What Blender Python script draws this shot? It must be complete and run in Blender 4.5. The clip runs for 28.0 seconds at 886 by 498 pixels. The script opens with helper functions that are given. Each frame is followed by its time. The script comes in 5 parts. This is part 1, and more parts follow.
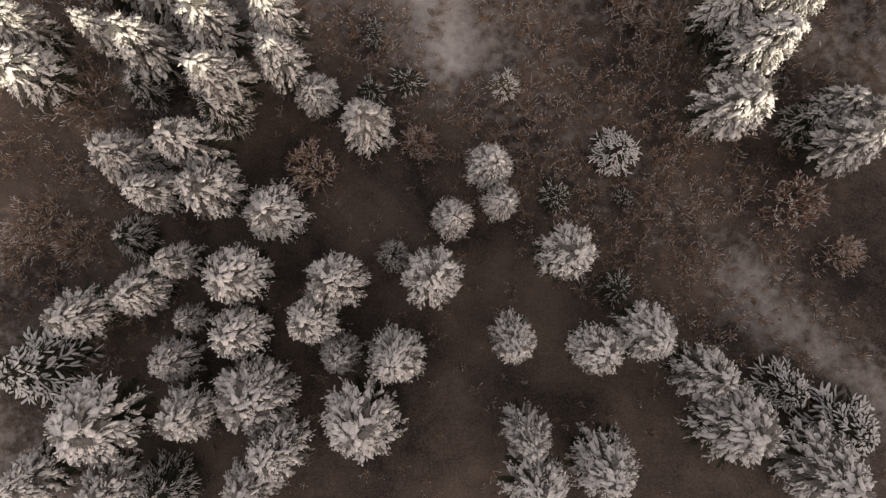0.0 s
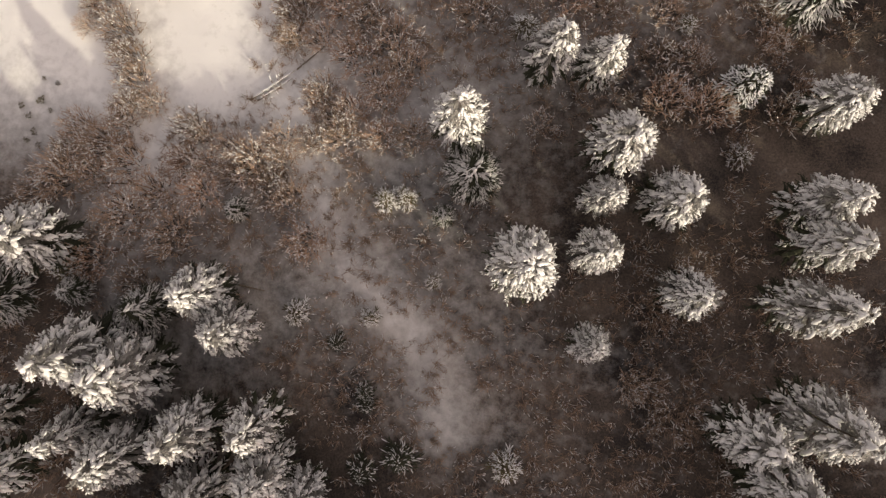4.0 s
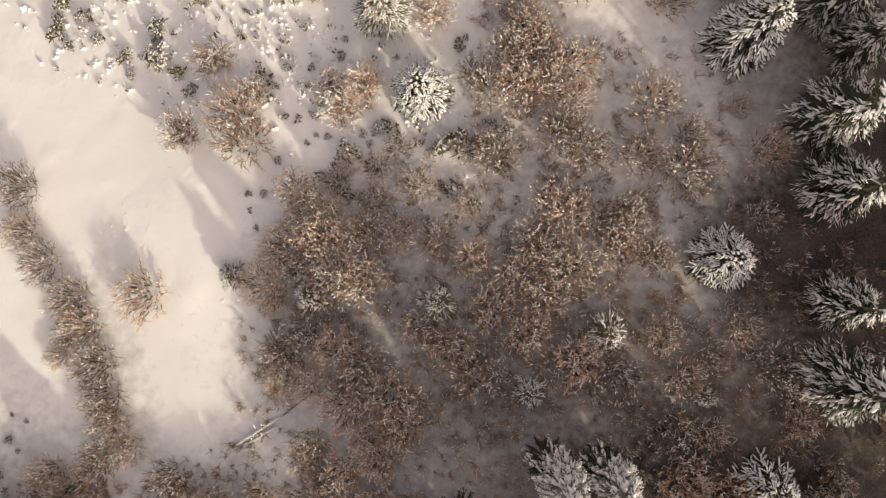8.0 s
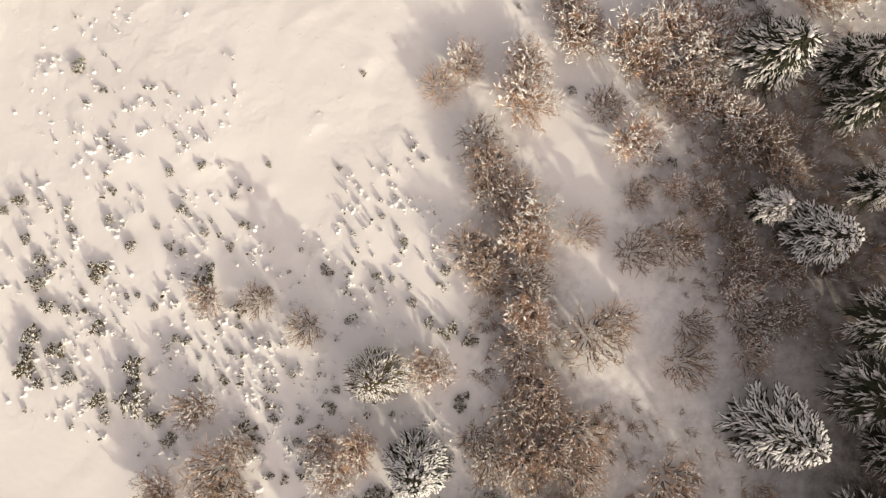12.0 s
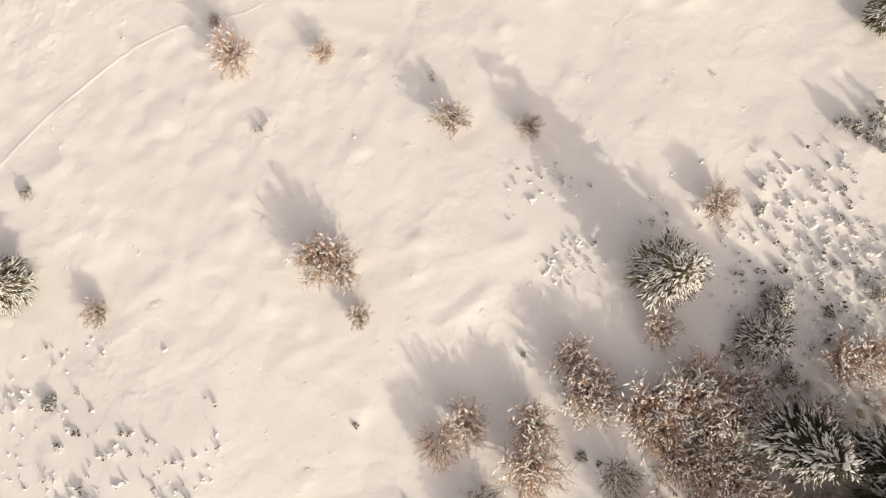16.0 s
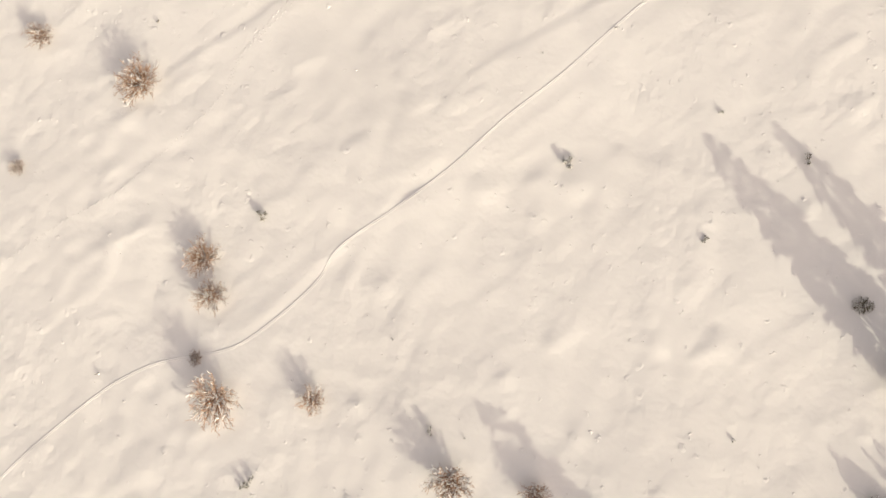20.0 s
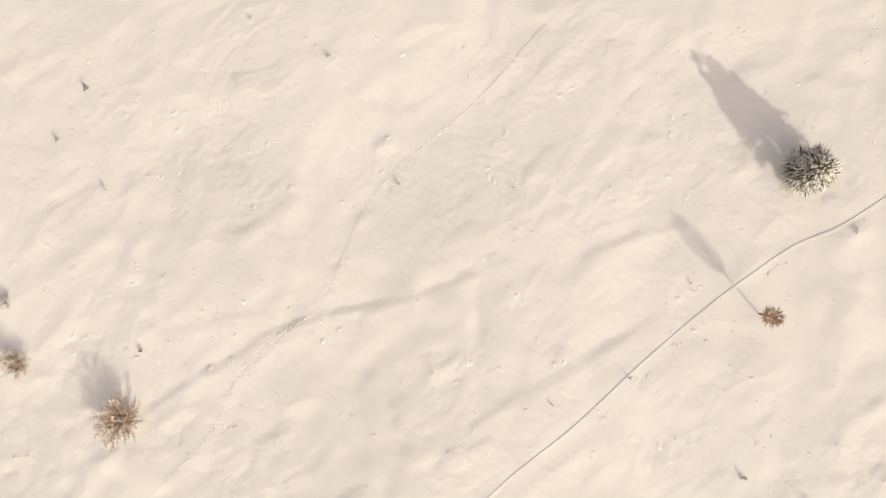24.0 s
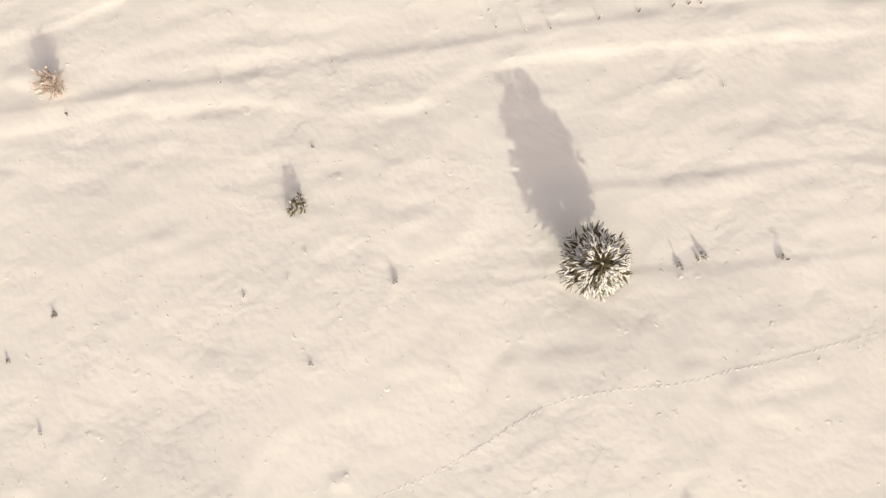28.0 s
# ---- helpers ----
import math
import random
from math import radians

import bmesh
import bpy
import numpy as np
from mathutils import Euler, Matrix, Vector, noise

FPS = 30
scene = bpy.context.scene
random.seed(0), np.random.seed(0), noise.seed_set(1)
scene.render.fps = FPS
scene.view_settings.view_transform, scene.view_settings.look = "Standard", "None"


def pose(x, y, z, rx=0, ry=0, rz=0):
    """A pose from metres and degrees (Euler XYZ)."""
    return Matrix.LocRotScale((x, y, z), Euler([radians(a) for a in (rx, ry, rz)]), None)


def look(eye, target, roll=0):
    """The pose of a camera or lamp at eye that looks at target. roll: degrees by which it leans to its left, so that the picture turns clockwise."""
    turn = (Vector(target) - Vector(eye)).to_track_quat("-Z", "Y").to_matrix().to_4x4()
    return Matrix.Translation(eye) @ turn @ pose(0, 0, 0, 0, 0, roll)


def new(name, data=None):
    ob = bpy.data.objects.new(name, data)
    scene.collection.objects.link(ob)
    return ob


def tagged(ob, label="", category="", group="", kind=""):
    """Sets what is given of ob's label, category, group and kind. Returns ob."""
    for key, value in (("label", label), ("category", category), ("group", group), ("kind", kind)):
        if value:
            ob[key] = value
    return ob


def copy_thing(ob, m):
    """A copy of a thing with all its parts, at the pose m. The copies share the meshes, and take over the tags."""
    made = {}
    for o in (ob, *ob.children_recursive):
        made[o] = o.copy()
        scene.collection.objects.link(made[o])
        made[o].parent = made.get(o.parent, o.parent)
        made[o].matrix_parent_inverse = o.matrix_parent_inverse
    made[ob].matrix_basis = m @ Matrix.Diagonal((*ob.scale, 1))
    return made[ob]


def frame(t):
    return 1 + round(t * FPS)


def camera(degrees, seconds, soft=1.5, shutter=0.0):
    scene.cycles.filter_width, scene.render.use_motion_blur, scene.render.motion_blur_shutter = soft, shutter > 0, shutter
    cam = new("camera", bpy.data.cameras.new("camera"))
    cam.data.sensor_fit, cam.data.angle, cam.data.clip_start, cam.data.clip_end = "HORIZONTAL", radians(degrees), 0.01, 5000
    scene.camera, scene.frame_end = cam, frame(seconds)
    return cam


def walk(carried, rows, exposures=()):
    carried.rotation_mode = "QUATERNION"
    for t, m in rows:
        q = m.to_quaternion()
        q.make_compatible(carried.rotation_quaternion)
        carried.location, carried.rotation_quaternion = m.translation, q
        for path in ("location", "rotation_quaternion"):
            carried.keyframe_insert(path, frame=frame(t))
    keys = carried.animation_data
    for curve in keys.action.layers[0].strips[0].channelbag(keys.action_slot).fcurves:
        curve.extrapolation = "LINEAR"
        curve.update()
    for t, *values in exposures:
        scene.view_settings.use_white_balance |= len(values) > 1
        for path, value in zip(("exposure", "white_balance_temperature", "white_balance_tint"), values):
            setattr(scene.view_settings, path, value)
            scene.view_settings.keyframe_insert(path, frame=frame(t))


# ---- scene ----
cam = camera(73.9, 28.0, 1.3)
# seconds, metres along x, y, z and heading; the camera hangs plumb and looks straight down
ROWS = [
    (0.0, 0.000, -0.000, 60.000, -0.001),
    (0.5, 0.034, 4.676, 59.396, 0.042),
    (1.0, 0.068, 9.341, 58.791, 0.088),
    (1.5, 0.120, 14.039, 58.192, 0.095),
    (2.0, 0.181, 18.763, 57.591, 0.021),
    (2.5, 0.239, 23.485, 56.984, -0.049),
    (3.0, 0.306, 28.218, 56.379, -0.009),
    (3.5, 0.386, 32.940, 55.774, -0.053),
    (5.5, 0.388, 51.321, 53.450, 0.119),
    (6.0, 0.405, 55.906, 52.868, 0.148),
    (6.5, 0.420, 60.479, 52.295, 0.214),
    (7.0, 0.436, 65.015, 51.731, 0.334),
    (7.5, 0.446, 69.533, 51.171, 0.480),
    (8.0, 0.433, 74.050, 50.611, 0.629),
    (8.5, 0.409, 78.577, 50.039, 0.666),
    (9.0, 0.390, 83.107, 49.455, 0.716),
    (9.5, 0.352, 87.633, 48.859, 0.795),
    (10.0, 0.283, 92.159, 48.245, 0.861),
    (10.5, 0.195, 96.677, 47.627, 0.899),
    (11.0, 0.125, 101.174, 47.012, 0.886),
    (11.5, 0.082, 105.664, 46.409, 0.908),
    (12.0, 0.049, 110.137, 45.817, 0.955),
    (12.5, 0.024, 114.600, 45.236, 0.973),
    (14.5, -0.230, 132.171, 42.940, 0.921),
    (15.0, -0.284, 136.542, 42.374, 0.875),
    (15.5, -0.334, 140.917, 41.812, 0.818),
    (16.0, -0.378, 145.279, 41.251, 0.761),
    (16.5, -0.419, 149.621, 40.693, 0.712),
    (17.0, -0.449, 153.959, 40.138, 0.672),
    (17.5, -0.465, 158.289, 39.589, 0.634),
    (18.0, -0.472, 162.630, 39.054, 0.587),
    (18.5, -0.483, 166.964, 38.535, 0.527),
    (19.0, -0.498, 171.306, 38.024, 0.470),
    (19.5, -0.514, 175.654, 37.518, 0.387),
    (20.0, -0.530, 180.003, 37.020, 0.296),
    (20.5, -0.540, 184.352, 36.528, 0.219),
    (21.0, -0.556, 188.707, 36.032, 0.133),
    (21.5, -0.573, 193.067, 35.537, 0.092),
    (23.5, -0.780, 210.178, 33.653, 0.109),
    (24.0, -0.818, 214.210, 33.167, 0.059),
    (24.5, -0.821, 218.463, 32.638, 1.231),
    (25.0, -0.804, 222.706, 32.126, 5.524),
    (25.5, -0.831, 226.877, 31.610, 11.977),
    (26.0, -1.031, 231.146, 31.055, 16.321),
    (26.5, -1.450, 235.524, 30.509, 16.591),
    (27.0, -2.062, 239.857, 30.013, 16.595),
    (27.5, -2.827, 244.149, 29.503, 16.666),
    (28.0, -3.719, 248.433, 28.981, 16.574),
]
EXPOSURE, KELVIN, TINT = 0.8, 7800, 11
walk(cam, [(t, pose(x, y, z, 0, 0, yaw)) for t, x, y, z, yaw in ROWS], [(0.0, EXPOSURE, KELVIN, TINT), (9.0, EXPOSURE, KELVIN, TINT), (17.0, EXPOSURE, KELVIN, TINT - 2), (21.0, EXPOSURE - 0.03, KELVIN, TINT - 3), (28.0, EXPOSURE - 0.03, KELVIN, TINT - 3)])

# ---- sky and sun ----
SUN_HEIGHT, SUN_FROM = 22.0, (0.616, -0.788)
world = bpy.data.worlds.new("sky")
scene.world = world
world.use_nodes = True
sky = world.node_tree.nodes.new("ShaderNodeTexSky")
sky.sky_type, sky.sun_disc = "NISHITA", False
sky.sun_elevation, sky.sun_rotation = radians(SUN_HEIGHT), math.atan2(SUN_FROM[0], SUN_FROM[1])
sky.air_density, sky.dust_density, sky.ozone_density = 1.0, 2.5, 0.8
world.node_tree.nodes["Background"].inputs[1].default_value = 0.15
grey = world.node_tree.nodes.new("ShaderNodeRGBToBW")
veil = world.node_tree.nodes.new("ShaderNodeMix")
veil.data_type, veil.blend_type = "RGBA", "MULTIPLY"
veil.inputs["Factor"].default_value = 1.0
veil.inputs["B"].default_value = (1.13, 0.963, 0.952, 1)
haze = world.node_tree.nodes.new("ShaderNodeMix")
haze.data_type = "RGBA"
haze.inputs["Factor"].default_value = 0.7
# a thin high veil of cloud whitens the blue of the sky
for a, b in ((sky.outputs[0], grey.inputs[0]), (grey.outputs[0], veil.inputs["A"]), (sky.outputs[0], haze.inputs["A"]), (veil.outputs["Result"], haze.inputs["B"]), (haze.outputs["Result"], world.node_tree.nodes["Background"].inputs[0])):
    world.node_tree.links.new(a, b)
sun_data = bpy.data.lights.new("sun", "SUN")
sun_data.energy, sun_data.angle, sun_data.color = 2.0, radians(0.4), (1.0, 0.995, 0.87)
sun = new("sun", sun_data)
flat = math.cos(radians(SUN_HEIGHT))
sun.matrix_world = look((SUN_FROM[0] * flat * 300, SUN_FROM[1] * flat * 300, math.sin(radians(SUN_HEIGHT)) * 300), (0, 0, 0))


# ---- materials ----
def material(name, rough=0.8):
    m = bpy.data.materials.new(name)
    m.use_nodes = True
    shader = m.node_tree.nodes["Principled BSDF"]
    shader.inputs["Roughness"].default_value = rough
    shader.inputs["Specular IOR Level"].default_value = 0.2
    return m, m.node_tree, shader


def node(tree, kind, **values):
    n = tree.nodes.new(kind)
    for key, value in values.items():
        n.inputs[key].default_value = value
    return n


def mottled(name, dark, light, scale, rough=0.85, bump=0.0, bump_scale=30.0, per_object=0.0):
    """Two colours mixed by noise at two scales, with fine relief and a little difference from thing to thing."""
    m, tree, shader = material(name, rough)
    link = tree.links.new
    where = tree.nodes.new("ShaderNodeNewGeometry").outputs["Position"]
    coarse = node(tree, "ShaderNodeTexNoise", Scale=scale, Detail=4.0, Roughness=0.6)
    fine = node(tree, "ShaderNodeTexNoise", Scale=scale * 9.0, Detail=3.0)
    link(where, coarse.inputs["Vector"]), link(where, fine.inputs["Vector"])
    both = tree.nodes.new("ShaderNodeMath")
    both.operation = "MULTIPLY_ADD"
    both.inputs[1].default_value = 0.5
    link(fine.outputs["Fac"], both.inputs[0])
    half = tree.nodes.new("ShaderNodeMath")
    half.operation = "MULTIPLY"
    half.inputs[1].default_value = 0.5
    link(coarse.outputs["Fac"], half.inputs[0]), link(half.outputs[0], both.inputs[2])
    ramp = tree.nodes.new("ShaderNodeValToRGB")
    ramp.color_ramp.elements[0].position, ramp.color_ramp.elements[1].position = 0.36, 0.64
    ramp.color_ramp.elements[0].color, ramp.color_ramp.elements[1].color = (*dark, 1), (*light, 1)
    link(both.outputs[0], ramp.inputs[0])
    colour = ramp.outputs[0]
    if per_object:
        info = tree.nodes.new("ShaderNodeObjectInfo")
        spread = tree.nodes.new("ShaderNodeMapRange")
        spread.inputs["To Min"].default_value, spread.inputs["To Max"].default_value = 1 - per_object, 1 + per_object
        link(info.outputs["Random"], spread.inputs["Value"])
        tone = tree.nodes.new("ShaderNodeHueSaturation")
        link(spread.outputs[0], tone.inputs["Value"]), link(colour, tone.inputs["Color"])
        colour = tone.outputs[0]
    link(colour, shader.inputs["Base Color"])
    if bump:
        grain = node(tree, "ShaderNodeTexNoise", Scale=bump_scale, Detail=3.0)
        relief = node(tree, "ShaderNodeBump", Strength=bump, Distance=0.05)
        link(where, grain.inputs["Vector"]), link(grain.outputs["Fac"], relief.inputs["Height"]), link(relief.outputs[0], shader.inputs["Normal"])
    return m


SNOW_ON_TREES = mottled("snow_on_branches", (0.68, 0.68, 0.69), (0.88, 0.88, 0.88), 1.5, 0.7, 0.5, 9.0)
RIME = mottled("rime_on_boughs", (0.58, 0.57, 0.57), (0.9, 0.89, 0.88), 2.0, 0.75, 1.0, 4.0, 0.10)
NEEDLES = mottled("spruce_needles", (0.02, 0.023, 0.015), (0.055, 0.057, 0.034), 1.2, 0.75, per_object=0.25)
NEEDLES_LIGHT = mottled("young_needles", (0.07, 0.06, 0.034), (0.185, 0.155, 0.088), 2.0, 0.75, per_object=0.25)
FROSTED = mottled("frosted_needles", (0.09, 0.086, 0.08), (0.36, 0.345, 0.325), 2.8, 0.8, per_object=0.2)
BARK = mottled("bark", (0.05, 0.04, 0.03), (0.14, 0.11, 0.085), 4.0, 0.9, per_object=0.15)
TWIG = mottled("bare_twigs", (0.25, 0.184, 0.14), (0.58, 0.435, 0.34), 1.0, 0.85, per_object=0.4)
TWIG_GREY = mottled("undergrowth_twigs", (0.2, 0.142, 0.107), (0.52, 0.385, 0.295), 0.8, 0.85)
TWIG_RED = mottled("reddish_twigs", (0.31, 0.207, 0.152), (0.68, 0.49, 0.376), 1.0, 0.85, per_object=0.25)
DRY_LEAF = mottled("dry_brown_twigs", (0.24, 0.135, 0.08), (0.45, 0.29, 0.19), 2.0, 0.85)
WOOD = mottled("weathered_wood", (0.10, 0.08, 0.06), (0.28, 0.23, 0.18), 3.0, 0.9, 0.4, 20.0)


def snow_ground():
    m, tree, shader = material("snow_ground", 0.65)
    link = tree.links.new
    where = tree.nodes.new("ShaderNodeNewGeometry").outputs["Position"]
    patch = node(tree, "ShaderNodeTexNoise", Scale=0.9, Detail=6.0, Roughness=0.65)
    tint = node(tree, "ShaderNodeTexNoise", Scale=0.06, Detail=3.0)
    litter_grain = node(tree, "ShaderNodeTexNoise", Scale=5.0, Detail=5.0, Roughness=0.7)
    for n in (patch, tint, litter_grain):
        link(where, n.inputs["Vector"])
    snow = tree.nodes.new("ShaderNodeValToRGB")
    snow.color_ramp.elements[0].color, snow.color_ramp.elements[1].color = (0.78, 0.77, 0.76, 1), (0.87, 0.865, 0.86, 1)
    link(tint.outputs["Fac"], snow.inputs[0])
    litter = tree.nodes.new("ShaderNodeValToRGB")
    litter.color_ramp.elements[0].position, litter.color_ramp.elements[1].position = 0.40, 0.62
    litter.color_ramp.elements[0].color, litter.color_ramp.elements[1].color = (0.024, 0.020, 0.019, 1), (0.174, 0.137, 0.112, 1)
    drift = node(tree, "ShaderNodeTexNoise", Scale=0.13, Detail=4.0, Roughness=0.6)
    weigh = tree.nodes.new("ShaderNodeMix")
    weigh.inputs["Factor"].default_value = 0.55
    link(where, drift.inputs["Vector"]), link(litter_grain.outputs["Fac"], weigh.inputs["A"]), link(drift.outputs["Fac"], weigh.inputs["B"]), link(weigh.outputs["Result"], litter.inputs[0])
    # this share brings in litter and also paints shade onto the snow
    bare = tree.nodes.new("ShaderNodeAttribute")
    bare.attribute_name = "bare"
    edge = tree.nodes.new("ShaderNodeMath")
    edge.operation = "SUBTRACT"
    even = tree.nodes.new("ShaderNodeMapRange")
    even.inputs["To Min"].default_value, even.inputs["To Max"].default_value = 0.22, 0.78
    link(patch.outputs["Fac"], even.inputs["Value"])
    link(bare.outputs["Fac"], edge.inputs[0]), link(even.outputs[0], edge.inputs[1])
    cover = tree.nodes.new("ShaderNodeMapRange")
    cover.inputs["From Min"].default_value, cover.inputs["From Max"].default_value = -0.4, 0.25
    link(edge.outputs[0], cover.inputs["Value"])
    mix = tree.nodes.new("ShaderNodeMix")
    mix.data_type = "RGBA"
    link(cover.outputs[0], mix.inputs["Factor"]), link(snow.outputs[0], mix.inputs["A"]), link(litter.outputs[0], mix.inputs["B"])
    link(mix.outputs["Result"], shader.inputs["Base Color"])
    lumps = node(tree, "ShaderNodeTexNoise", Scale=1.3, Detail=1.0, Roughness=0.4)
    relief = node(tree, "ShaderNodeBump", Distance=0.2)
    calm = node(tree, "ShaderNodeTexNoise", Scale=0.11, Detail=2.0)
    blown = tree.nodes.new("ShaderNodeMapRange")
    blown.inputs["From Min"].default_value, blown.inputs["From Max"].default_value = 0.35, 0.65
    blown.inputs["To Min"].default_value, blown.inputs["To Max"].default_value = 0.15, 0.42
    link(where, calm.inputs["Vector"]), link(calm.outputs["Fac"], blown.inputs["Value"]), link(blown.outputs[0], relief.inputs["Strength"])
    link(where, lumps.inputs["Vector"]), link(lumps.outputs["Fac"], relief.inputs["Height"]), link(relief.outputs[0], shader.inputs["Normal"])
    return m


SNOW = snow_ground()

# ---- the hillside ----
SLOPE_X, SLOPE_Y = 0.0764, -0.1141
rng = np.random.default_rng(5)


def lattice(step):
    """Smooth random relief with bumps about step metres apart."""
    table = rng.uniform(-1, 1, (256, 256))

    def relief(x, y):
        u, v = np.asarray(x) / step + 1000.5, np.asarray(y) / step + 1000.5
        i, j = np.floor(u).astype(int), np.floor(v).astype(int)
        p, q = u - i, v - j
        p, q = p * p * (3 - 2 * p), q * q * (3 - 2 * q)
        i0, i1, j0, j1 = i % 256, (i + 1) % 256, j % 256, (j + 1) % 256
        return (table[i0, j0] * (1 - p) + table[i1, j0] * p) * (1 - q) + (table[i0, j1] * (1 - p) + table[i1, j1] * p) * q

    return relief


WAVES = [(lattice(14.0), 0.28), (lattice(5.0), 0.045), (lattice(2.1), 0.042), (lattice(1.2), 0.032)]
KNOLLS = lattice(2.7)
RIPPLES = lattice(1.5)
CRUST = lattice(1.25)


def along(points, x, y):
    """Distance from a line of points, with its sign (positive on its left), and how far past its ends."""
    best, signed = np.full(np.shape(x), 1e9), np.zeros(np.shape(x))
    for (ax, ay), (bx, by) in zip(points, points[1:]):
        dx, dy = bx - ax, by - ay
        long = math.hypot(dx, dy)
        s = np.clip(((x - ax) * dx + (y - ay) * dy) / long ** 2, 0, 1)
        d = np.hypot(x - ax - s * dx, y - ay - s * dy)
        side = np.sign(dx * (y - ay) - dy * (x - ax))
        signed = np.where(d < best, side * d, signed)
        best = np.minimum(best, d)
    return signed


# low banks, drifts and the farm track: line, depth or height, width
FARM_TRACK = [
    ([(-53.2, 245.4), (-40.4, 252.2), (-28.3, 256.9), (-16.6, 258.7), (-10.2, 261.5), (-5.3, 267.2), (2.5, 271.0), (15.7, 275.9), (34.0, 282.3)], 0.11, 1.5),
    ([(-54.2, 247.9), (-41.2, 254.2), (-30.2, 258.9), (-19.5, 264.1), (-8.9, 269.0), (-1.0, 272.8), (9.6, 277.5), (20.2, 281.5), (33.4, 285.5)], -0.1, 1.3),
]
DRIFTS = [
    ([(-21.6, 203.4), (-18.3, 205.9), (-11.0, 208.2), (-5.4, 209.0), (1.7, 211.5)], -0.07, 0.8),
    ([(1.7, 211.0), (2.1, 205.6), (1.7, 200.3), (1.1, 197.2), (5.4, 199.9), (10.7, 202.6), (16.0, 205.8)], -0.06, 0.9),
    ([(10.9, 212.6), (15.2, 214.8), (21.1, 216.4)], -0.07, 0.9),
    ([(-27.8, 199.8), (-24.4, 202.0)], -0.08, 0.8),
    ([(6.0, 257.8), (13.8, 260.5), (21.3, 264.0), (28.9, 267.2), (36.5, 269.6)], -0.08, 0.9),
    ([(-34.4, 253.0), (-26.4, 256.8), (-15.0, 259.5)], -0.05, 0.9),
    ([(-5.1, 244.6), (7.3, 248.9), (23.4, 254.9), (38.2, 261.0)], -0.06, 0.8),
    ([(-60.0, 253.2), (-56.0, 255.4), (-51.7, 257.8), (-48.1, 260.5), (-45.2, 263.0), (-40.5, 267.5)], 0.08, 0.8),
    ([(-20.4, 170.6), (-13.6, 177.0), (-6.7, 183.5), (-1.0, 188.3)], 0.05, 0.8),
]
BANKS = FARM_TRACK + DRIFTS


# heights along the unseen ridge, set by where its shadow should fall
SHADE_RIDGE_ALONG, SHADE_RIDGE_HIGH = [-150, -10, 0, 7, 13, 18, 25, 35, 45, 55, 65, 80, 100, 120, 170], [64.6, 55.6, 54.0, 53.0, 50.2, 47.0, 42.6, 39.2, 38.6, 39.4, 41.0, 41.4, 37.8, 35.2, 30.0]


def hill(x, y):
    x, y = np.asarray(x, float), np.asarray(y, float)
    z = SLOPE_X * x + SLOPE_Y * y - 1.4 * np.exp(-((x + 23) ** 2 + (y - 58) ** 2) / 288.0)
    # an unseen ridge added on the sunny side, so its shadow covers the wood
    s = x * SUN_FROM[0] + y * SUN_FROM[1]
    p = x * -SUN_FROM[1] + y * SUN_FROM[0]
    z = z + np.interp(p, SHADE_RIDGE_ALONG, SHADE_RIDGE_HIGH) * np.exp(-((s - 130) / 35) ** 2) * (1 + 0.05 * WAVES[0][0](x * 0.4, y * 0.4))
    u, v = 0.83 * x + 0.56 * y, 0.83 * y - 0.56 * x
    for relief, high in WAVES:
        z = z + high * relief(u, v)
    # scattered soft knolls where grass lies under the snow
    z = z + (0.14 + 0.15 / (1 + np.exp((y - 200) / 10))) * np.maximum(0, KNOLLS(u, v) - 0.36) ** 1.3
    # a lumpy crust on the uphill side of the meadow
    z = z + 0.05 / (1 + np.exp((x + 4) / 9)) / (1 + np.exp((134 - y) / 4)) / (1 + np.exp((y - 206) / 6)) * CRUST(v, u)
    # wind ripples that run with the farm track
    z = z + 0.045 / (1 + np.exp((238 - y) / 4)) * RIPPLES((0.92 * x + 0.39 * y) / 4.5, 0.92 * y - 0.39 * x)
    for points, high, wide in BANKS:
        d = along(points, x, y)
        z = z + 0.75 * high * np.exp(-np.abs(d) / (1.7 * wide)) * np.tanh(3.0 * d / wide)
    return z


def at(x, y):
    return float(hill(x, y))


def patches(x, y, spots):
    total = np.zeros(np.shape(x))
    for px, py, rx, ry, turn, strength in spots:
        c, s = math.cos(radians(turn)), math.sin(radians(turn))
        u, v = ((x - px) * c + (y - py) * s) / rx, (-(x - px) * s + (y - py) * c) / ry
        total = np.maximum(total, strength / (1 + np.exp((np.hypot(u, v) - 1) * 5)))
    return total


# litter and dead grass, plus snow darkened to imitate shade: centre, radii, turn, share
BARE_AND_SHADE = [
    (5, -5, 75, 42, 0, 0.9), (36, 42, 46, 30, 15, 0.82), (-22, 35, 24, 11, 20, 0.64), (12, 62, 26, 15, 0, 0.6),
    (15, 80, 22, 14, 50, 0.36), (9, 100, 5, 22, 10, 0.4), (54, 100, 24, 42, 0, 0.76), (50, 76, 18, 28, 0, 1.0), (38, 74, 14, 12, 0, 0.84), (36, 116, 15, 15, 0, 0.6), (-33, 60, 4, 14, 20, 0.2),
    (28, 96, 12, 16, 0, 0.2), (-50, 24, 18, 26, 0, 1.0), (-4, 68, 14, 11, -30, 0.52), (-4, 36, 22, 20, 0, 0.62),
]
